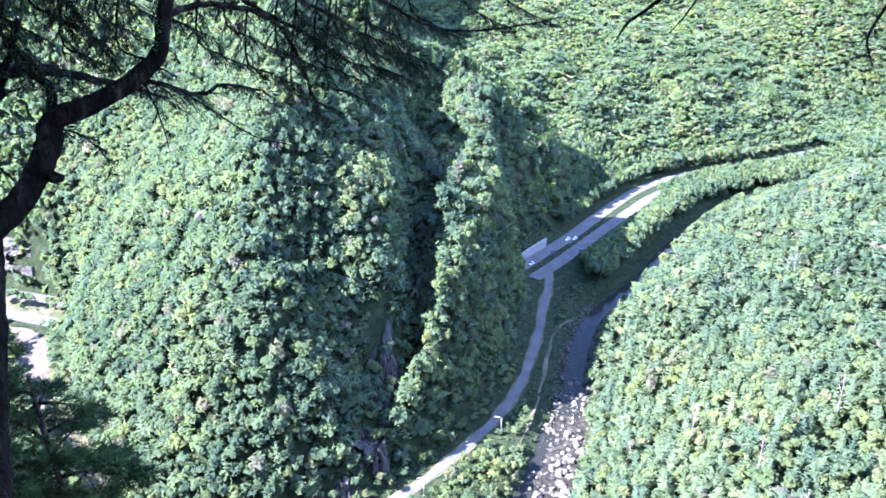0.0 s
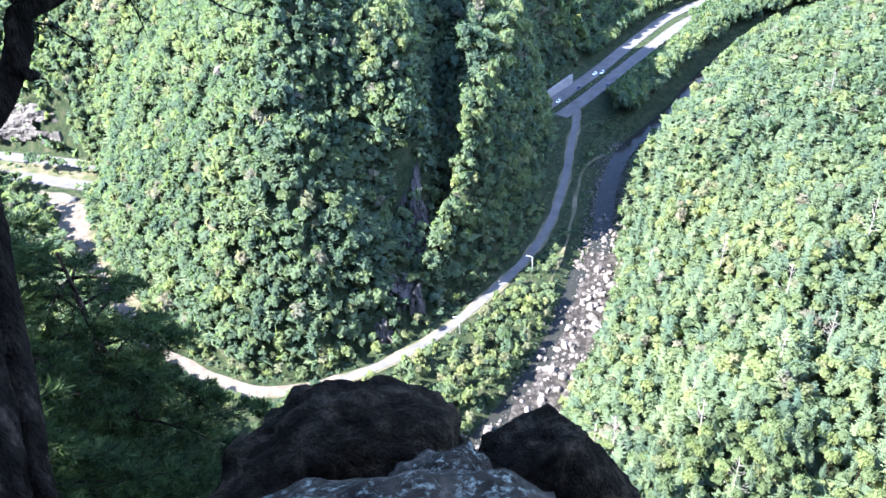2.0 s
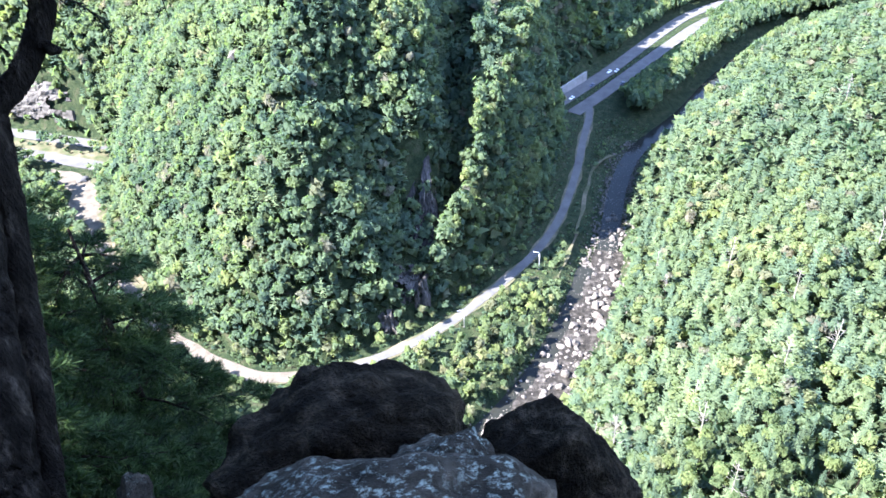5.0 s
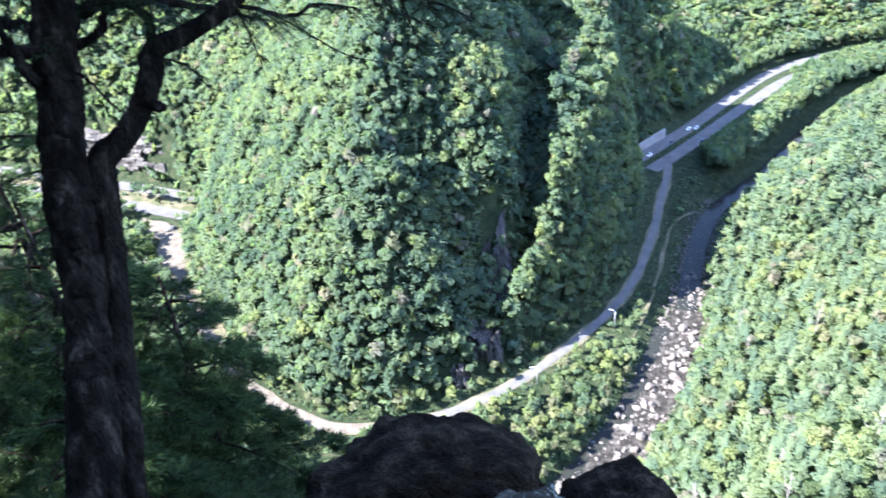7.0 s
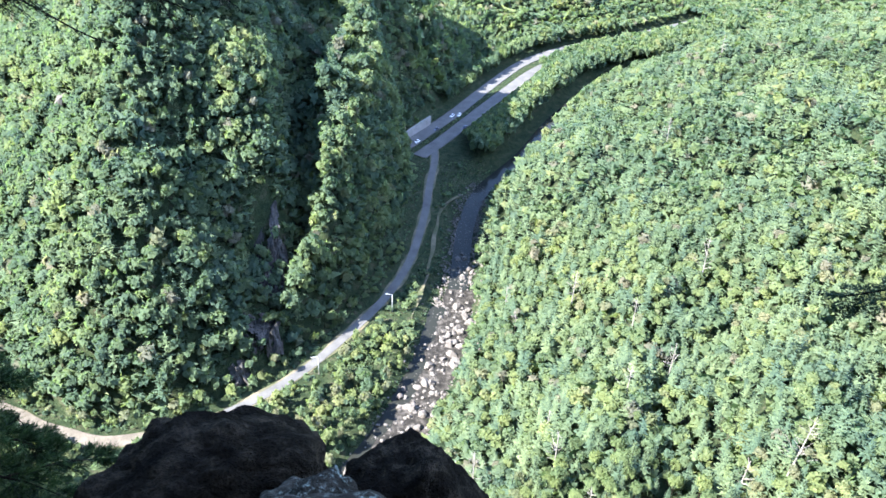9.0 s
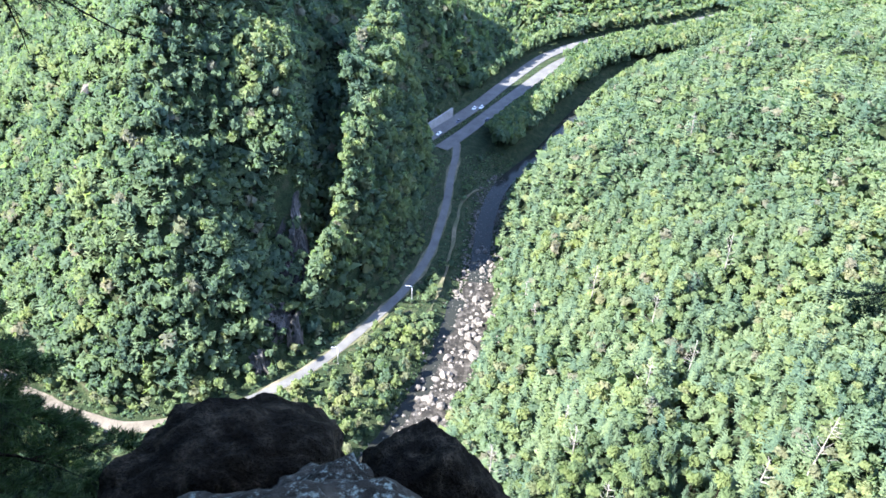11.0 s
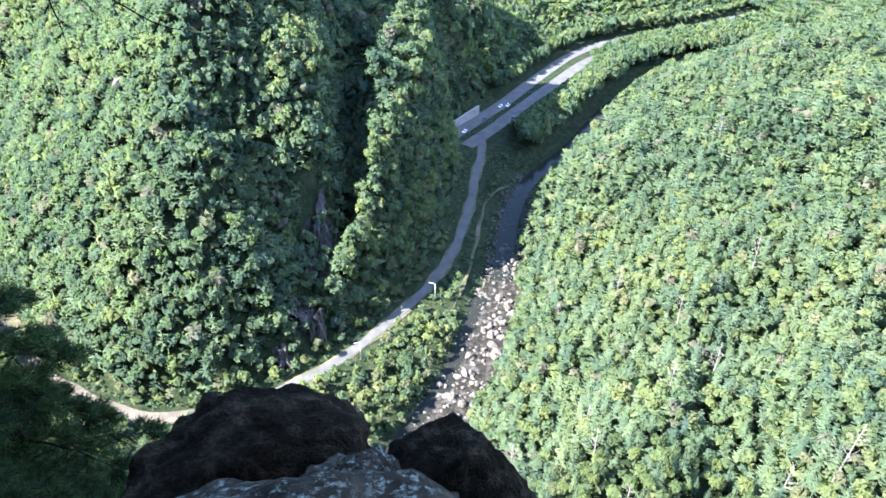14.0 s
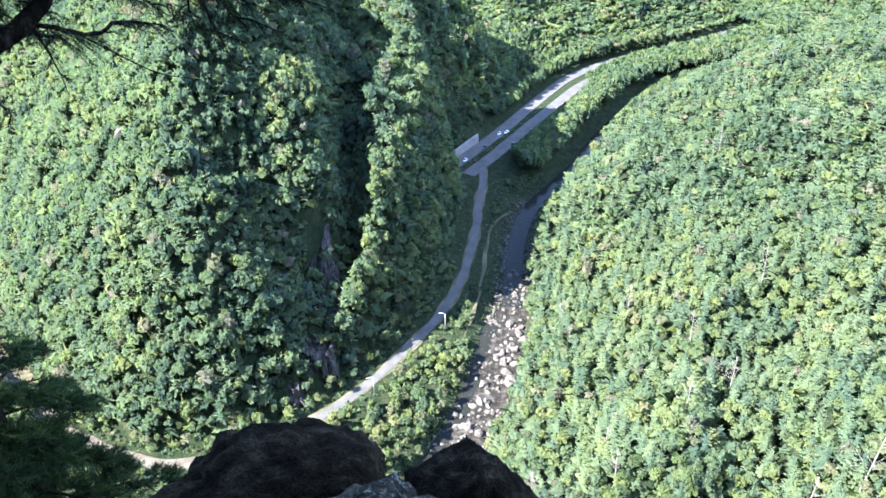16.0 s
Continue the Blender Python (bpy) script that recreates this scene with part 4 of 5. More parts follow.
def car(x, y, turn, mat, label):
    t = thing("car", x, y, 0.06, label, "car", "cars on the interstate")
    t.rotation_euler = (0, 0, radians(turn))
    part("body", profile_mesh("body", [(-2.25, 0.3), (2.2, 0.3), (2.28, 0.62), (1.2, 0.88), (-1.9, 0.95), (-2.28, 0.8)], 0.9, 0.06, mat), t)
    cabin = part("cabin", profile_mesh("cabin", [(-1.85, 0.9), (1.15, 0.86), (0.35, 1.42), (-1.2, 1.45)], 0.82, 0.16, CAR_GLASS), t)
    part("roof", soft_box("roof", (-1.15, 0.3, -0.62, 0.62, 1.43, 1.5), mat, 0.03), cabin)
    for wx in (-1.4, 1.4):
        for wy in (-0.82, 0.82):
            w = part("wheel", tube_mesh("wheel", [[(0, -0.1, 0, 0.33), (0, 0.1, 0, 0.33)]], TYRE, 14), t)
            w.location = (wx, wy, 0.33)


WHITE_PAINT, DARK_PAINT = paint("white_car_paint", (0.8, 0.8, 0.78)), paint("dark_blue_car_paint", (0.03, 0.045, 0.08))
car(126, 521, 232, WHITE_PAINT, "white car on the shaded interstate carriageway")
car(131.5, 522, 232, WHITE_PAINT, "white car on the shaded interstate carriageway")
car(93, 482, 228, WHITE_PAINT, "white car near the tunnel mouth on the interstate")
car(110, 500, 228, DARK_PAINT, "dark blue car on the shaded interstate carriageway")
car(131, 501, 52, DARK_PAINT, "dark blue car on the far interstate carriageway")


# a heap of dark gravel on the pull-off
ob = new("gravel_heap", finish(rough_ball(350, 3, 0.2, 4), "gravel_heap", ASPHALT))
ob.matrix_world = pose(-206, 405, 0.3, 0, 0, 30) @ Matrix.Diagonal((4.0, 2.6, 1.8, 1))
tagged(ob, "heap of dark grey gravel on the pull-off", "gravel heap")


# ---- the lookout: ledge, rocks and the hemlock over them ----
def lichen_rock_build(nt, bsdf):
    a, b, c = noise_node(nt, 2.2), noise_node(nt, 16.0), noise_node(nt, 15.0, 9.0, 0.75)
    col = ramp(nt, a, (0.3, (0.012, 0.011, 0.009)), (0.55, (0.03, 0.026, 0.02)), (0.8, (0.11, 0.094, 0.07)))
    col = mix(nt, 0.7, col, mix(nt, 1.0, col, ramp(nt, b, (0.3, (0.4, 0.4, 0.4)), (0.7, (1.4, 1.4, 1.4))), "MULTIPLY"))
    geo = nt.nodes.new("ShaderNodeNewGeometry")
    sep = nt.nodes.new("ShaderNodeSeparateXYZ")
    nt.links.new(geo.outputs["Normal"], sep.inputs[0])
    # lichen keeps to the upper faces
    up = ramp(nt, sep.outputs["Z"], (0.62, (0, 0, 0)), (0.95, (1, 1, 1)))
    spots = ramp(nt, c, (0.52, (0, 0, 0)), (0.62, (0.75, 0.75, 0.75)))
    f = mix(nt, 1.0, up, spots, "MULTIPLY")
    m = nt.nodes.new("ShaderNodeRGBToBW")
    nt.links.new(f, m.inputs[0])
    nt.links.new(mix(nt, m.outputs[0], col, (0.20, 0.225, 0.185)), bsdf.inputs["Base Color"])
    bump(nt, bsdf, b, 0.9, 0.02)


LEDGE_ROCK = material("dark_rock_with_grey_lichen", lichen_rock_build, 0.92)
for m in (LEDGE_ROCK, ROCK_DARK, BARK):
    m.node_tree.nodes["Principled BSDF"].inputs["Specular IOR Level"].default_value = 0.02


def crag_rock(name, x, y, z, rx, ry, rz, seed, label, turn=0, mat=None, cuts=9):
    ob = new(name, finish(rough_ball(seed, 5, 0.14, cuts), name, mat or LEDGE_ROCK, True))
    ob.matrix_world = pose(x, y, z, 0, 0, turn) @ Matrix.Diagonal((rx, ry, rz, 1))
    return tagged(ob, label, "rock", "rocks on the lookout")


bm = bmesh.new()
nu, nv = 70, 44
rows = []
for j in range(nv):
    row = []
    for i in range(nu):
        px, py = -5 + 10 * i / (nu - 1), -4 + 7.4 * j / (nv - 1)
        n = noise.fractal(Vector((px * 0.9, py * 0.9, 3.3)), 0.8, 2.0, 5)
        pz = 233.3 - 0.62 * max(py, 0) - 3.2 * max(py - 2.3, 0) - 0.25 * max(-px - 2.5, 0) - 1.7 * max(px - 0.9, 0) + 0.16 * n
        row.append(bm.verts.new((px, py, pz)))
    rows.append(row)
for j in range(nv - 1):
    for i in range(nu - 1):
        bm.faces.new((rows[j][i], rows[j][i + 1], rows[j + 1][i + 1], rows[j + 1][i]))
rim = [rows[0][i] for i in range(nu)] + [rows[j][-1] for j in range(1, nv)] + [rows[-1][i] for i in range(nu - 2, -1, -1)] + [rows[j][0] for j in range(nv - 2, 0, -1)]
low = [bm.verts.new((v.co.x, v.co.y, v.co.z - 4)) for v in rim]
for i in range(len(rim)):
    bm.faces.new((rim[i], low[i], low[(i + 1) % len(rim)], rim[(i + 1) % len(rim)]))
tagged(new("rock_ledge", finish(bm, "rock_ledge", LEDGE_ROCK, True)), "dark rock ledge of the lookout with pale lichen", "ledge", "", "structure")
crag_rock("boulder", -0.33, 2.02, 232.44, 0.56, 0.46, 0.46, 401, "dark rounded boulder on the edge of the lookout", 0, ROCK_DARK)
crag_rock("boulder", -0.26, 1.44, 232.72, 0.66, 0.40, 0.38, 402, "flat dark rock with pale lichen on the lookout", 8, None, 16)
crag_rock("boulder", -0.02, 1.68, 232.73, 0.28, 0.30, 0.30, 403, "lichen-covered rock shoulder on the lookout", 30, None, 14)
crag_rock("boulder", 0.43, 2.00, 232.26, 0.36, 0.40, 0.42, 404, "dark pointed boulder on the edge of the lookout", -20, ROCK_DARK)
crag_rock("boulder", 0.50, 1.80, 232.18, 0.32, 0.36, 0.36, 406, "low dark rock beside the pointed boulder", 15)
crag_rock("boulder", -0.97, 1.63, 232.87, 0.07, 0.08, 0.13, 405, "small upright stone on the ledge")


def needles_along(run, r, side=0.22, gap=0.035, droop=0.35, needle=0.021, width=0.0042, thin=1.0):
    """Flat hemlock sprays on both sides of a bough: needle faces, and the twigs that bear them."""
    p = np.array([q[:3] for q in run], float)
    seg = np.linalg.norm(np.diff(p, axis=0), axis=1)
    total = seg.sum()
    cum = np.r_[0, np.cumsum(seg)]
    quads, twigs = [], []
    s = (0.1 if total < 0.9 else 0.35) * total
    k = 0
    while s < total:
        i = min(np.searchsorted(cum, s) - 1, len(seg) - 1)
        t = (s - cum[i]) / seg[i]
        at = p[i] * (1 - t) + p[i + 1] * t
        d = (p[i + 1] - p[i]) / seg[i]
        lat = np.cross(d, (0, 0, 1.0))
        lat /= np.linalg.norm(lat) + 1e-9
        lat *= 1 if k % 2 else -1
        ln = side * r.uniform(0.6, 1.15) * (1.1 - 0.55 * s / total)
        way = lat * 0.85 + d * r.uniform(0.35, 0.9) + np.array((0, 0, r.uniform(-0.6, 0.15)))
        way /= np.linalg.norm(way)
        ends = [(at, way, ln)]
        for b in range(int(5 * thin)):
            f = (b + 1) / 6
            w2 = way * 0.8 + np.cross(way, (0, 0, 1.0)) * (0.7 if b % 2 else -0.7) + (0, 0, r.uniform(-0.4, 0.1))
            ends.append((at + way * ln * f, w2 / np.linalg.norm(w2), ln * 0.5 * (1.1 - f)))
        for a, w, l in ends:
            n = max(3, int(l / 0.0085 * thin))
            u = np.linspace(0.02, 1, n)[:, None]
            c = a + w * l * u + np.array((0, 0, -droop * l)) * u ** 2
            twigs.append([(*c[0], 0.0022), (*c[n // 2], 0.0016), (*c[-1], 0.0008)])
            cr = np.cross(w, (0, 0, 1.0))
            cr /= np.linalg.norm(cr) + 1e-9
            for sg in (-1, 1):
                tip = cr * sg * 0.9 + w * 0.5 + r.normal(0, 0.18, (n, 3))
                tip /= np.linalg.norm(tip, axis=1, keepdims=True)
                wd = np.cross(tip, (0, 0, 1.0)) + r.normal(0, 0.25, (n, 3))
                wd /= np.linalg.norm(wd, axis=1, keepdims=True)
                L = needle * r.uniform(0.7, 1.15, (n, 1))
                quads.append(np.stack([c - wd * width * 0.5, c + tip * L * 0.6 - wd * width * 0.6, c + tip * L, c + tip * L * 0.5 + wd * width * 0.6], 1))
        s += gap * r.uniform(0.7, 1.3)
        k += 1
    return np.concatenate(quads), twigs


hemlock = thing("hemlock_tree", -1.75, 2.1, 232.0, "dark old hemlock with two stems and drooping needle boughs", "tree")
HB = Vector((-1.75, 2.1, 232.0))


def local(run):
    return [(a - HB.x, b - HB.y, c - HB.z, d) for a, b, c, d in run]


def dense(run, n=5, jitter=0.012, seed=0):
    """More places along a limb, a little crooked."""
    r = np.random.RandomState(seed)
    p = np.array(run, float)
    q = rail4(p, n)
    q[1:-1, :3] += r.normal(0, 1, (len(q) - 2, 3)) * jitter * np.minimum(1, q[1:-1, 3:4] / 0.04)
    return [tuple(v) for v in q]


def rail4(p, n):
    q = [2 * p[0] - p[1], *p, 2 * p[-1] - p[-2]]
    out = []
    for i in range(1, len(q) - 2):
        a, b, c, d = q[i - 1], q[i], q[i + 1], q[i + 2]
        for k in range(n):
            t = k / n
            out.append(0.5 * (2 * b + (c - a) * t + (2 * a - 5 * b + 4 * c - d) * t * t + (3 * b - a - 3 * c + d) * t ** 3))
    out.append(p[-1])
    out = np.array(out)
    out[:, 3] = np.maximum(out[:, 3], 0.0008)
    return out


STEM = [(-1.62, 1.85, 231.3, 0.17), (-1.72, 2.05, 232.32, 0.123), (-1.74, 2.15, 232.48, 0.113), (-1.75, 2.38, 232.84, 0.095), (-1.76, 2.51, 233.03, 0.087),
        (-1.77, 2.65, 233.29, 0.084), (-1.79, 2.72, 233.46, 0.086), (-1.79, 2.82, 233.68, 0.091), (-1.78, 2.91, 233.89, 0.086),
        (-1.77, 2.99, 234.1, 0.083), (-1.74, 3.06, 234.3, 0.078), (-1.71, 3.19, 234.6, 0.072), (-1.7, 3.3, 235.6, 0.065), (-1.75, 3.3, 237.5, 0.05), (-1.8, 3.3, 240.5, 0.02)]
STEM_B = [(-1.6, 1.95, 231.5, 0.09), (-1.63, 2.11, 232.17, 0.066), (-1.66, 2.25, 232.36, 0.062), (-1.68, 2.49, 232.74, 0.058), (-1.7, 2.63, 232.94, 0.058),
          (-1.71, 2.8, 233.28, 0.057), (-1.7, 2.87, 233.54, 0.062), (-1.68, 2.91, 233.66, 0.061), (-1.61, 2.95, 233.72, 0.053),
          (-1.55, 2.99, 233.78, 0.05), (-1.5, 3.05, 233.86, 0.05), (-1.46, 3.09, 233.95, 0.048), (-1.43, 3.12, 234.05, 0.043),
          (-1.31, 3.15, 234.09, 0.037), (-1.2, 3.18, 234.14, 0.035), (-1.12, 3.21, 234.19, 0.035), (-1.02, 3.24, 234.28, 0.032),
          (-0.99, 3.26, 234.4, 0.03), (-0.95, 3.3, 234.61, 0.025), (-0.9, 3.4, 235.2, 0.02), (-0.8, 3.6, 236.4, 0.01)]
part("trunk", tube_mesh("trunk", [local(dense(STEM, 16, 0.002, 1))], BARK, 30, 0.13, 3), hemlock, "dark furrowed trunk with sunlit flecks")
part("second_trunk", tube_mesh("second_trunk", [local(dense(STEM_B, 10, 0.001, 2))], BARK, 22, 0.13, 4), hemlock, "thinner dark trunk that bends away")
part("stub", tube_mesh("stub", [local(dense([(-1.5, 3.03, 233.86, 0.026), (-1.42, 2.99, 233.85, 0.02), (-1.385, 2.985, 233.85, 0.015)], 3))], BARK, 8, 0.12), hemlock)
BOUGHS = [
    # run of the bough; side twig length; gap between twigs (0: bare); density
    ([(-1.43, 3.12, 234.07, 0.023), (-1.43, 3.14, 234.14, 0.02), (-1.45, 3.14, 234.21, 0.018), (-1.5, 3.14, 234.23, 0.015), (-1.66, 3.09, 234.25, 0.013)], 0.2, 0.06, 1),
    ([(-1.77, 2.99, 234.1, 0.03), (-1.84, 2.9, 234.14, 0.027), (-1.91, 2.8, 234.17, 0.025), (-2.02, 2.67, 234.23, 0.022), (-2.3, 2.3, 234.35, 0.012)], 0.26, 0.05, 1),
    ([(-1.76, 3.02, 234.18, 0.028), (-1.88, 3.01, 234.2, 0.026), (-2.01, 3.0, 234.23, 0.023), (-2.18, 2.94, 234.25, 0.021), (-2.6, 2.85, 234.3, 0.008)], 0.26, 0.05, 1),
    ([(-1.78, 2.92, 233.91, 0.03), (-1.81, 2.88, 234.01, 0.025), (-1.83, 2.83, 234.12, 0.022), (-1.84, 2.82, 234.2, 0.017), (-1.85, 2.7, 234.4, 0.01)], 0.2, 0.08, 1),
    ([(-1.73, 3.02, 234.11, 0.023), (-1.64, 3.02, 234.13, 0.02), (-1.57, 3.02, 234.18, 0.017), (-1.55, 3.02, 234.24, 0.015), (-1.45, 3.05, 234.45, 0.01)], 0.2, 0.06, 1),
    ([(-1.73, 3.04, 234.2, 0.033), (-1.64, 3.1, 234.23, 0.03), (-1.56, 3.2, 234.23, 0.026), (-1.46, 3.35, 234.19, 0.021), (-1.32, 3.5, 234.11, 0.014), (-1.13, 3.69, 233.99, 0.006)], 0.2, 0.04, 1),
    ([(-1.7, 2.95, 234.03, 0.007), (-1.63, 2.92, 234.0, 0.006), (-1.56, 2.88, 233.94, 0.005), (-1.51, 2.86, 233.89, 0.004)], 0.06, 0, 1),
    ([(-0.99, 3.3, 234.42, 0.016), (-0.9, 3.45, 234.44, 0.013), (-0.8, 3.57, 234.42, 0.012), (-0.7, 3.68, 234.38, 0.011), (-0.62, 3.79, 234.31, 0.010),
      (-0.56, 3.88, 234.18, 0.009), (-0.52, 3.91, 234.05, 0.007), (-0.47, 3.92, 233.88, 0.005), (-0.41, 3.89, 233.75, 0.002)], 0.16, 0.045, 0.8),
    ([(-1.12, 3.21, 234.19, 0.012), (-1.05, 3.35, 234.13, 0.01), (-0.94, 3.47, 234.06, 0.009), (-0.84, 3.6, 234.07, 0.008), (-0.7, 3.77, 234.0, 0.004)], 0.18, 0.03, 1),
    ([(-1.05, 3.35, 234.13, 0.006), (-0.97, 3.46, 234.05, 0.005), (-0.88, 3.56, 233.94, 0.004), (-0.75, 3.66, 233.81, 0.003), (-0.58, 3.76, 233.73, 0.0015)], 0.05, 0.12, 0.6),
    ([(-0.74, 3.66, 234.43, 0.011), (-0.6, 3.89, 234.3, 0.01), (-0.46, 4.04, 234.19, 0.009), (-0.31, 4.18, 234.05, 0.006), (-0.07, 4.27, 233.97, 0.003)], 0.26, 0.022, 1),
    ([(-0.66, 3.7, 234.5, 0.010), (-0.45, 3.95, 234.36, 0.009), (-0.25, 4.1, 234.22, 0.007), (-0.05, 4.2, 234.1, 0.005), (0.05, 4.3, 233.98, 0.002)], 0.26, 0.022, 1),
    ([(-0.6, 3.75, 234.7, 0.02), (-0.23, 4.14, 234.42, 0.012), (-0.06, 4.23, 234.31, 0.01), (0.12, 4.31, 234.21, 0.008), (0.34, 4.39, 234.17, 0.006), (0.66, 4.45, 234.19, 0.004), (0.86, 4.52, 234.22, 0.002)], 0.16, 0.035, 1),
    ([(-1.4, 3.1, 234.75, 0.02), (-1.3, 3.15, 234.5, 0.012), (-1.25, 3.2, 234.35, 0.008), (-1.2, 3.25, 234.25, 0.004)], 0.24, 0.03, 1),
    ([(-1.7, 3.2, 234.7, 0.02), (-1.6, 3.1, 234.5, 0.012), (-1.5, 3.05, 234.35, 0.008), (-1.4, 3.05, 234.25, 0.004)], 0.24, 0.03, 1),
    ([(-1.72, 3.2, 234.65, 0.02), (-1.9, 3.0, 234.45, 0.012), (-2.1, 2.9, 234.38, 0.008), (-2.3, 2.8, 234.3, 0.004)], 0.24, 0.03, 1),
    ([(-1.46, 3.14, 234.02, 0.006), (-1.36, 3.2, 233.96, 0.004), (-1.32, 3.28, 233.85, 0.003), (-1.3, 3.32, 233.76, 0.0015)], 0.1, 0.05, 1),
    ([(-1.1, 3.22, 234.2, 0.006), (-1.08, 3.25, 234.1, 0.004), (-1.06, 3.28, 233.98, 0.003), (-1.05, 3.3, 233.85, 0.0015)], 0.10, 0.06, 1),
]
HANGING = [
    [(-1.42, 3.04, 234.78), (-1.48, 2.94, 234.52), (-1.42, 2.96, 234.44), (-1.35, 3.01, 234.38)],
    [(-1.34, 3.13, 234.78), (-1.40, 3.04, 234.54), (-1.33, 3.05, 234.46), (-1.26, 3.10, 234.41)],
    [(-1.22, 3.12, 234.78), (-1.29, 3.02, 234.49), (-1.22, 3.03, 234.40), (-1.14, 3.08, 234.35)],
    [(-1.12, 3.21, 234.77), (-1.19, 3.11, 234.48), (-1.11, 3.12, 234.40), (-1.03, 3.17, 234.34)],
    [(-1.07, 3.27, 234.77), (-1.14, 3.19, 234.55), (-1.06, 3.20, 234.46), (-0.97, 3.25, 234.40)],
    [(-1.43, 3.15, 234.78), (-1.51, 3.02, 234.40), (-1.44, 3.04, 234.31), (-1.37, 3.09, 234.25)],
    [(-1.25, 3.22, 234.77), (-1.33, 3.09, 234.39), (-1.26, 3.11, 234.30), (-1.18, 3.16, 234.24)],
    [(-1.09, 3.37, 234.77), (-1.18, 3.25, 234.35), (-1.10, 3.26, 234.26), (-1.01, 3.31, 234.19)],
    [(-0.95, 3.51, 234.76), (-1.03, 3.42, 234.45), (-0.94, 3.43, 234.36), (-0.84, 3.47, 234.30)],
    [(-0.84, 3.64, 234.76), (-0.93, 3.53, 234.32), (-0.84, 3.53, 234.22), (-0.73, 3.57, 234.16)],
    [(-0.75, 3.76, 234.75), (-0.83, 3.66, 234.37), (-0.73, 3.66, 234.27), (-0.62, 3.70, 234.21)],
    [(-0.67, 3.87, 234.75), (-0.77, 3.75, 234.19), (-0.66, 3.74, 234.09), (-0.53, 3.77, 234.02)],
    [(-0.54, 3.89, 234.75), (-0.63, 3.78, 234.25), (-0.52, 3.77, 234.15), (-0.40, 3.80, 234.08)],
    [(-0.45, 4.00, 234.74), (-0.54, 3.91, 234.36), (-0.42, 3.90, 234.26), (-0.29, 3.93, 234.19)],
    [(-0.38, 4.11, 234.74), (-0.47, 3.98, 234.16), (-0.35, 3.97, 234.05), (-0.22, 3.99, 233.98)],
    [(-0.28, 4.21, 234.73), (-0.37, 4.11, 234.25), (-0.24, 4.10, 234.14), (-0.10, 4.12, 234.07)],
    [(-0.14, 4.31, 234.73), (-0.23, 4.19, 234.12), (-0.10, 4.17, 234.00), (0.05, 4.19, 233.93)],
    [(-0.01, 4.41, 234.73), (-0.10, 4.31, 234.17), (0.04, 4.28, 234.05), (0.19, 4.29, 233.98)],
    [(-0.16, 4.21, 234.73), (-0.25, 4.13, 234.33), (-0.12, 4.11, 234.22), (0.02, 4.13, 234.15)],
    [(0.09, 4.41, 234.73), (0.01, 4.33, 234.33), (0.15, 4.31, 234.21), (0.30, 4.31, 234.14)],
    [(0.37, 4.49, 234.72), (0.29, 4.42, 234.36), (0.43, 4.39, 234.24), (0.59, 4.39, 234.17)],
    [(0.59, 4.56, 234.72), (0.52, 4.50, 234.38), (0.66, 4.46, 234.26), (0.82, 4.45, 234.19)],
    [(-0.48, 4.00, 234.74), (-0.58, 3.85, 234.04), (-0.46, 3.83, 233.93), (-0.33, 3.85, 233.86)],
    [(-0.33, 4.21, 234.73), (-0.43, 4.06, 234.03), (-0.31, 4.05, 233.92), (-0.16, 4.06, 233.84)],
]
for q in HANGING:
    BOUGHS.append(([(*p, w) for p, w in zip(q, (0.006, 0.005, 0.004, 0.002))], 0.17, 0.026, 0.8))
for i, (run, side, gap, thin) in enumerate(BOUGHS):
    rr = np.random.RandomState(500 + i)
    run = dense(run, 4, 0.01, 600 + i)
    runs = [local(run)]
    if gap:
        nq, tw = needles_along(run, rr, side, gap, 0.35, thin=thin)
        runs += [local(t) for t in tw]
    v, f = tube_data(runs[:1], 8, 0.08, i)
    v2, f2 = tube_data(runs[1:], 3) if gap else ([], [])
    me = bpy.data.meshes.new("bough")
    me.from_pydata([tuple(q) for q in v] + [tuple(q) for q in v2], [], f + [tuple(a + len(v) for a in q) for q in f2])
    me.materials.append(BARK)
    b = part("bough", me, hemlock)
    if gap:
        part("needles", quads_mesh("needles", nq - np.array(HB), NEEDLE, rr.uniform(0.2, 0.9, len(nq))), b)

# bare and needled twigs of another tree that hang in from above
twig_tree = thing("pine_bough", 1.6, 4.0, 234.9, "bare dark twigs and short needles hanging into view", "branch")
for i, run in enumerate([[(1.5, 4.1, 234.9, 0.02), (1.37, 4.19, 234.43, 0.013), (1.27, 4.21, 234.31, 0.01), (1.17, 4.23, 234.23, 0.008), (1.11, 4.23, 234.13, 0.003)],
                         [(1.6, 4.1, 234.8, 0.012), (1.51, 4.14, 234.41, 0.007), (1.45, 4.15, 234.28, 0.005), (1.37, 4.16, 234.18, 0.002)],
                         [(2.3, 3.6, 235.0, 0.015), (2.16, 3.49, 234.53, 0.01), (2.11, 3.5, 234.38, 0.008), (2.07, 3.51, 234.26, 0.006), (2.1, 3.46, 234.14, 0.003)]]):
    off = [(a - 1.6, b - 4.0, c - 234.9, d) for a, b, c, d in dense(run, 4, 0.008, 700 + i)]
    tb = part("twig", tube_mesh("twig", [off], BARK, 6), twig_tree)
    if i == 2:
        nq, _ = needles_along(run, np.random.RandomState(i), 0.16, 0.03, 0.3, 0.03, 0.003)
        part("needles", quads_mesh("needles", nq - np.array((1.6, 4.0, 234.9)), NEEDLE, np.full(len(nq), 0.3)), tb)
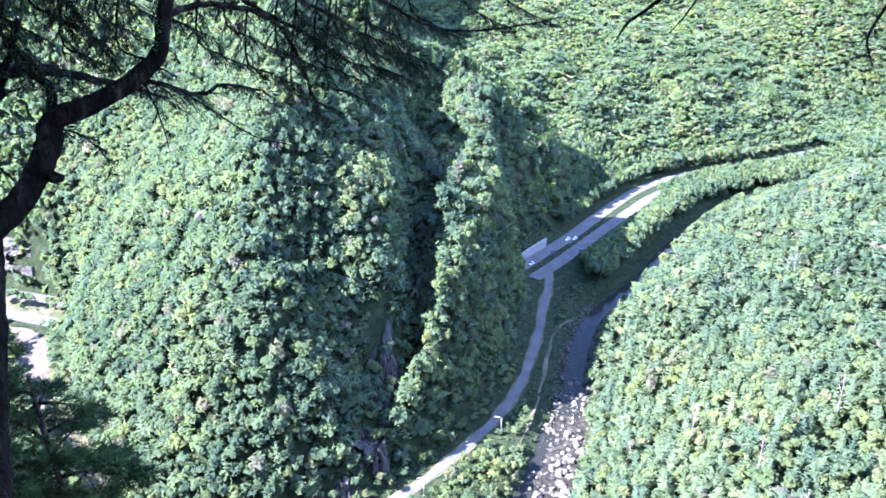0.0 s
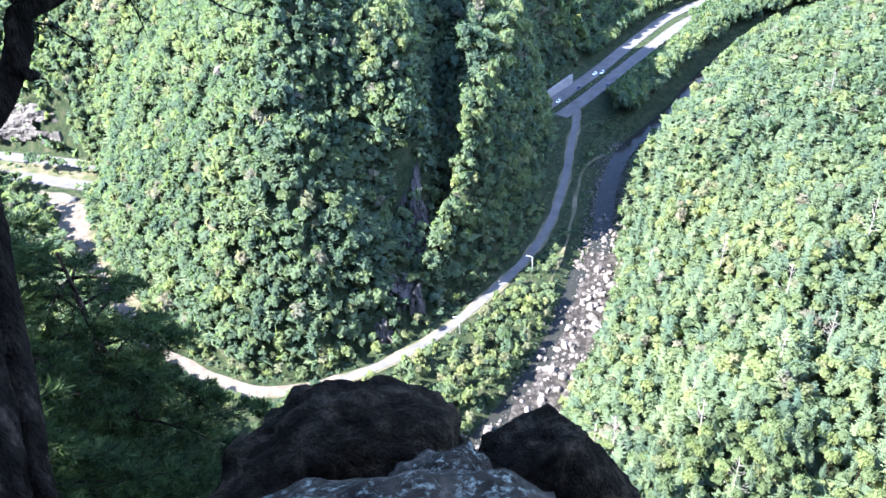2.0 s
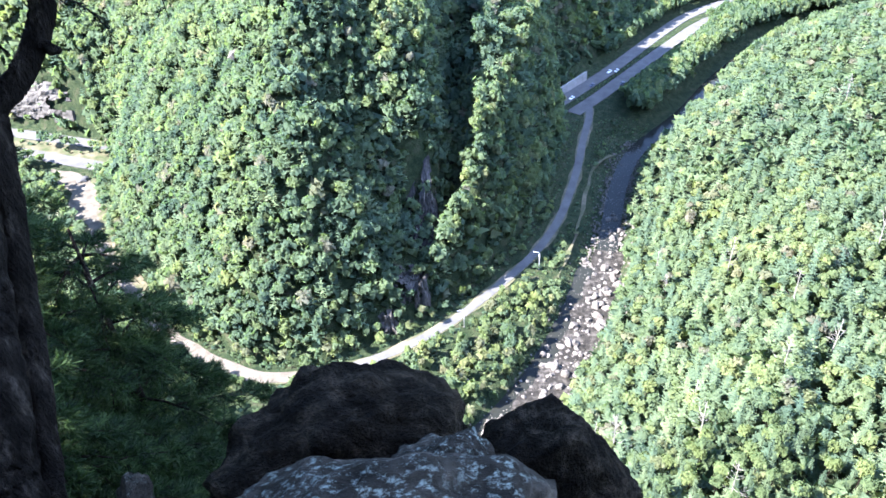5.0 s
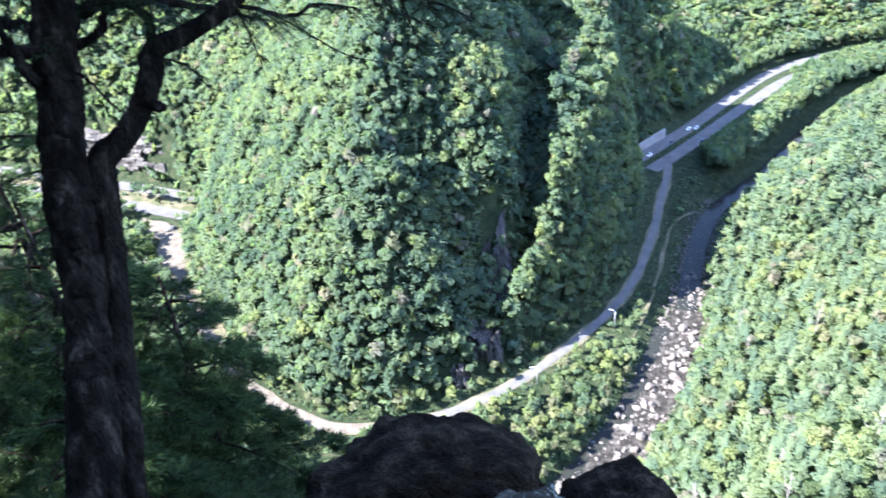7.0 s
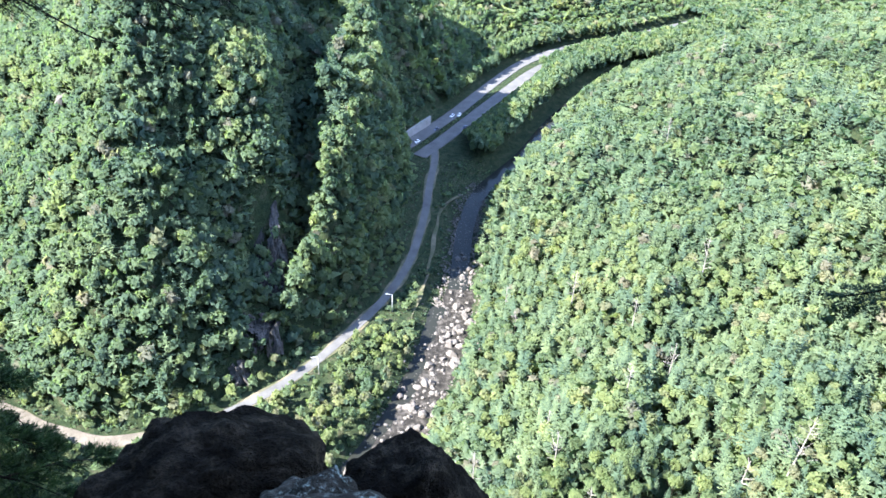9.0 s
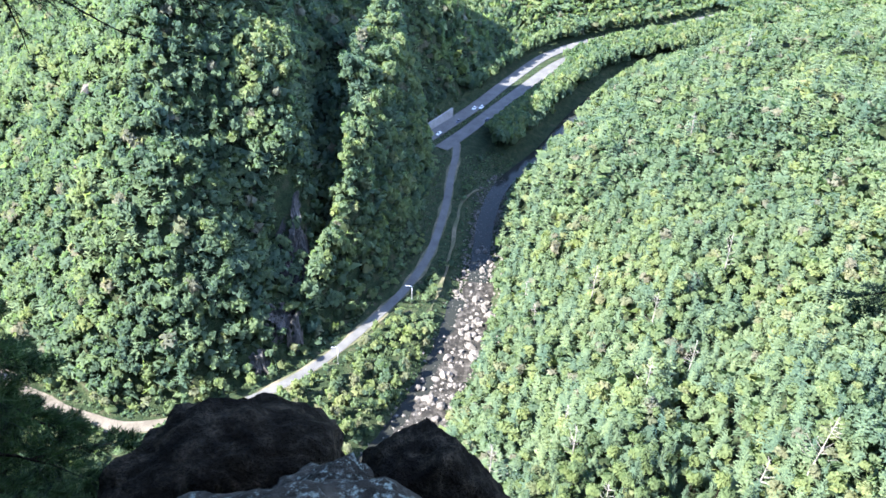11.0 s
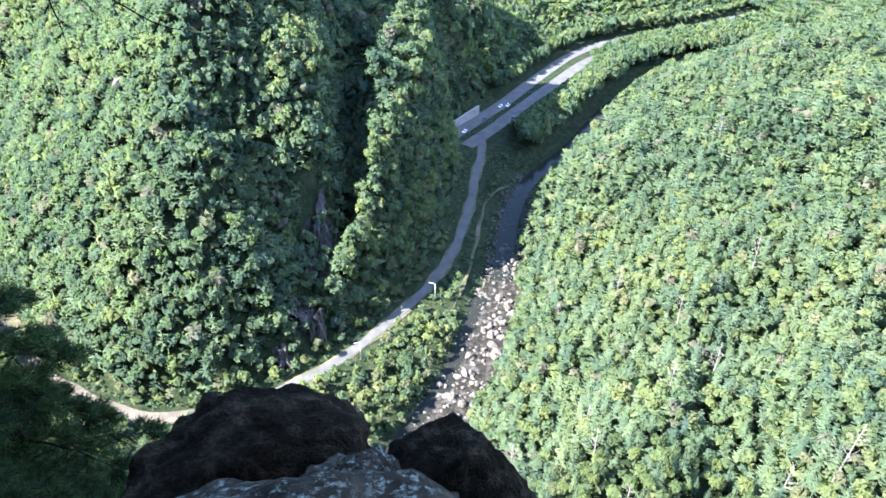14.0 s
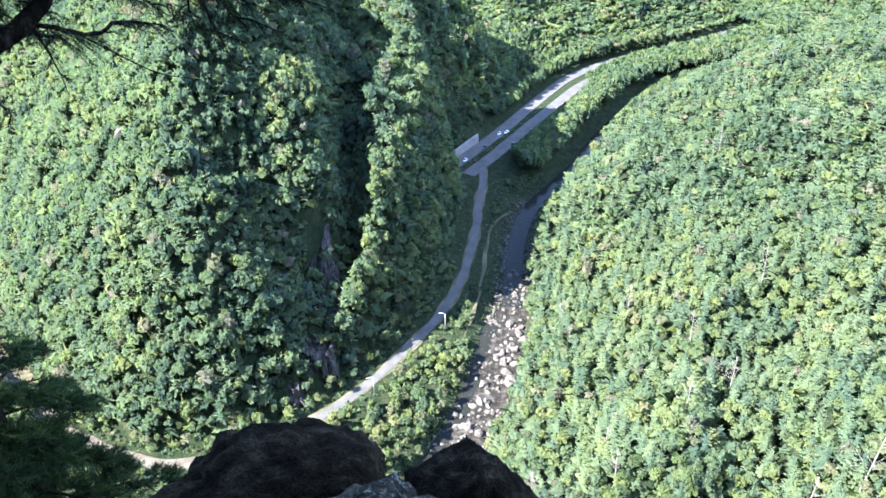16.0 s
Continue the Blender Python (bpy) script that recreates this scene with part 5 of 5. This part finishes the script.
low_bough = thing("hemlock_bough", 2.9, 2.1, 233.2, "dark hemlock bough reaching out beside the lookout", "branch")
run = [(3.1, 2.1, 233.2, 0.012), (2.78, 2.31, 233.08, 0.008), (2.68, 2.36, 233.01, 0.006), (2.59, 2.4, 232.96, 0.004), (2.47, 2.46, 232.9, 0.002)]
tb = part("twig", tube_mesh("twig", [[(a - 2.9, b - 2.1, c - 233.2, d) for a, b, c, d in dense(run, 4)]], BARK, 6), low_bough)
nq, _ = needles_along(run, np.random.RandomState(77), 0.2, 0.018, 0.2, 0.03, 0.006)
part("needles", quads_mesh("needles", nq - np.array((2.9, 2.1, 233.2)), NEEDLE, np.full(len(nq), 0.3)), tb)


def conifer(x, y, top, radius, seed, label, boughs=60, sprays=85, crown_low=0.25, size=1.0):
    """A whole hemlock below or behind the lookout: trunk, boughs and flat sprays."""
    r = np.random.RandomState(seed)
    base = float(ground(x, y))
    h = top - base
    t = thing("hemlock_tree", x, y, base, label, "tree", "hemlocks below the lookout")
    part("trunk", tube_mesh("trunk", [[(0.15 * math.sin(k * 3), 0.1 * math.cos(k * 2), h * k - 0.3 * (k == 0), 0.16 * (1 - k) + 0.015) for k in (0, 0.2, 0.4, 0.6, 0.8, 1.0)]], BARK, 9, 0.08), t)
    for i in range(boughs):
        k = crown_low + (0.98 - crown_low) * (i + r.uniform(0, 1)) / boughs
        a = i * 2.4 + r.normal(0, 0.3)
        ln = radius * (1 - k) ** 0.6 * r.uniform(0.75, 1.15) / (1 - crown_low) ** 0.6 + 0.25
        d = np.array((math.cos(a), math.sin(a), 0))
        st = np.array((0, 0, h * k))
        pts = [st + d * ln * u + np.array((0, 0, 0.22 * ln * u - 0.42 * ln * u * u)) for u in (0, 0.33, 0.66, 1)]
        b = part("bough", tube_mesh("bough", [[(*q, 0.024 * (1 - 0.28 * j)) for j, q in enumerate(pts)]], BARK, 5), t)
        # side twigs, each with tufts of thin needles towards its end
        m = max(8, int(sprays * ln / radius))
        u = np.sqrt(r.uniform(0.05, 1, m))
        root = st + d * ln * u[:, None] + np.stack([0 * u, 0 * u, 0.22 * ln * u - 0.42 * ln * u * u], 1)
        lat = np.array((-d[1], d[0], 0)) * r.choice((-1, 1), m)[:, None]
        way = lat * 0.75 + d * 0.65 + r.normal(0, 0.22, (m, 3))
        way /= np.linalg.norm(way, axis=1, keepdims=True)
        tl = (0.12 + 0.3 * ln * (1.1 - u) * r.uniform(0.4, 1.0, m))[:, None]
        per = 26 if size < 2 else 12
        f = r.uniform(0.15, 1.0, (m, per, 1))
        c = (root[:, None] + way[:, None] * tl[:, None] * f - np.array((0, 0, 0.22)) * tl[:, None] * f * f).reshape(-1, 3)
        tip = np.repeat(way, per, 0) * 0.75 + r.normal(0, 0.5, (len(c), 3))
        tip /= np.linalg.norm(tip, axis=1, keepdims=True)
        wd = np.cross(tip, r.normal(0, 1, (len(c), 3)))
        wd /= np.linalg.norm(wd, axis=1, keepdims=True)
        L, W = r.uniform(0.06, 0.12, (len(c), 1)) * math.sqrt(size), r.uniform(0.0035, 0.0065, (len(c), 1)) * size
        q = np.stack([c - wd * W, c + tip * L - wd * W * 0.4, c + tip * L + wd * W * 0.4, c + wd * W], 1)
        part("needles", quads_mesh("needles", q, PINE_NEEDLE, np.repeat(r.uniform(0.0, 1.0, m), per)), b)


conifer(-3.85, 7.0, 230.4, 1.35, 801, "green hemlock below the ledge with sun on its outer sprays", 44, 60, 0.7)
conifer(-4.4, 6.0, 231.9, 1.6, 802, "dark hemlock with flat layered sprays below the ledge", 52, 60, 0.6)
conifer(-5.2, 6.9, 232.8, 2.0, 803, "dark hemlock with flat layered sprays beside the ledge", 60, 62, 0.58)
conifer(-5.3, 4.9, 231.8, 1.7, 811, "dark hemlock with flat layered sprays beside the ledge", 44, 56, 0.55)
conifer(-3.7, 4.7, 230.7, 1.3, 812, "dark young hemlock below the ledge", 40, 50, 0.5)
# hemlocks added out of view, to keep sun and sky off the ledge
for i, (cx, cy, top, rad, low) in enumerate([
        (-7.2, -2.6, 246, 3.6, 0.3), (-6.4, 0.5, 242, 2.6, 0.3), (-0.6, -9.0, 247, 3.8, 0.2), (-9.5, 3.2, 243, 3.4, 0.4), (-8.8, 5.4, 242, 3.0, 0.35), (-8.9, 8.2, 240, 2.8, 0.4), (-8.2, 0.2, 245, 3.4, 0.4)]):
    conifer(cx, cy, top, rad, 804 + i, "unseen tall hemlock added to shade the lookout", 36, 20, low, 9.0)
# unseen too: broad crowns added behind and overhead to darken rocks and trunk
for i, (cx, cy, sc) in enumerate([(-6.5, -3.0, 1.5), (-2.4, -4.2, 1.5), (2.4, -4.0, 1.45), (6.8, -3.4, 1.5), (-5.0, -9.5, 1.7), (0.2, -9.0, 1.7), (5.2, -9.5, 1.7),
                                 (-10.5, 1.2, 1.7), (-11.5, 6.0, 1.7), (10.0, -0.5, 1.5), (-10.5, -6.5, 1.7), (10.5, -7.0, 1.7)]):
    cz = 232.8 if cy < -2 else float(ground(cx, cy))
    m = pose(cx, cy, cz, 0, 0, 77 * i) @ Matrix.Diagonal((sc, sc, sc if cz > 230 else sc * 1.5, 1))
    tagged(copy_thing(models[i % 5], m), "unseen broadleaf tree added to shade the lookout", "tree", "trees behind the lookout")
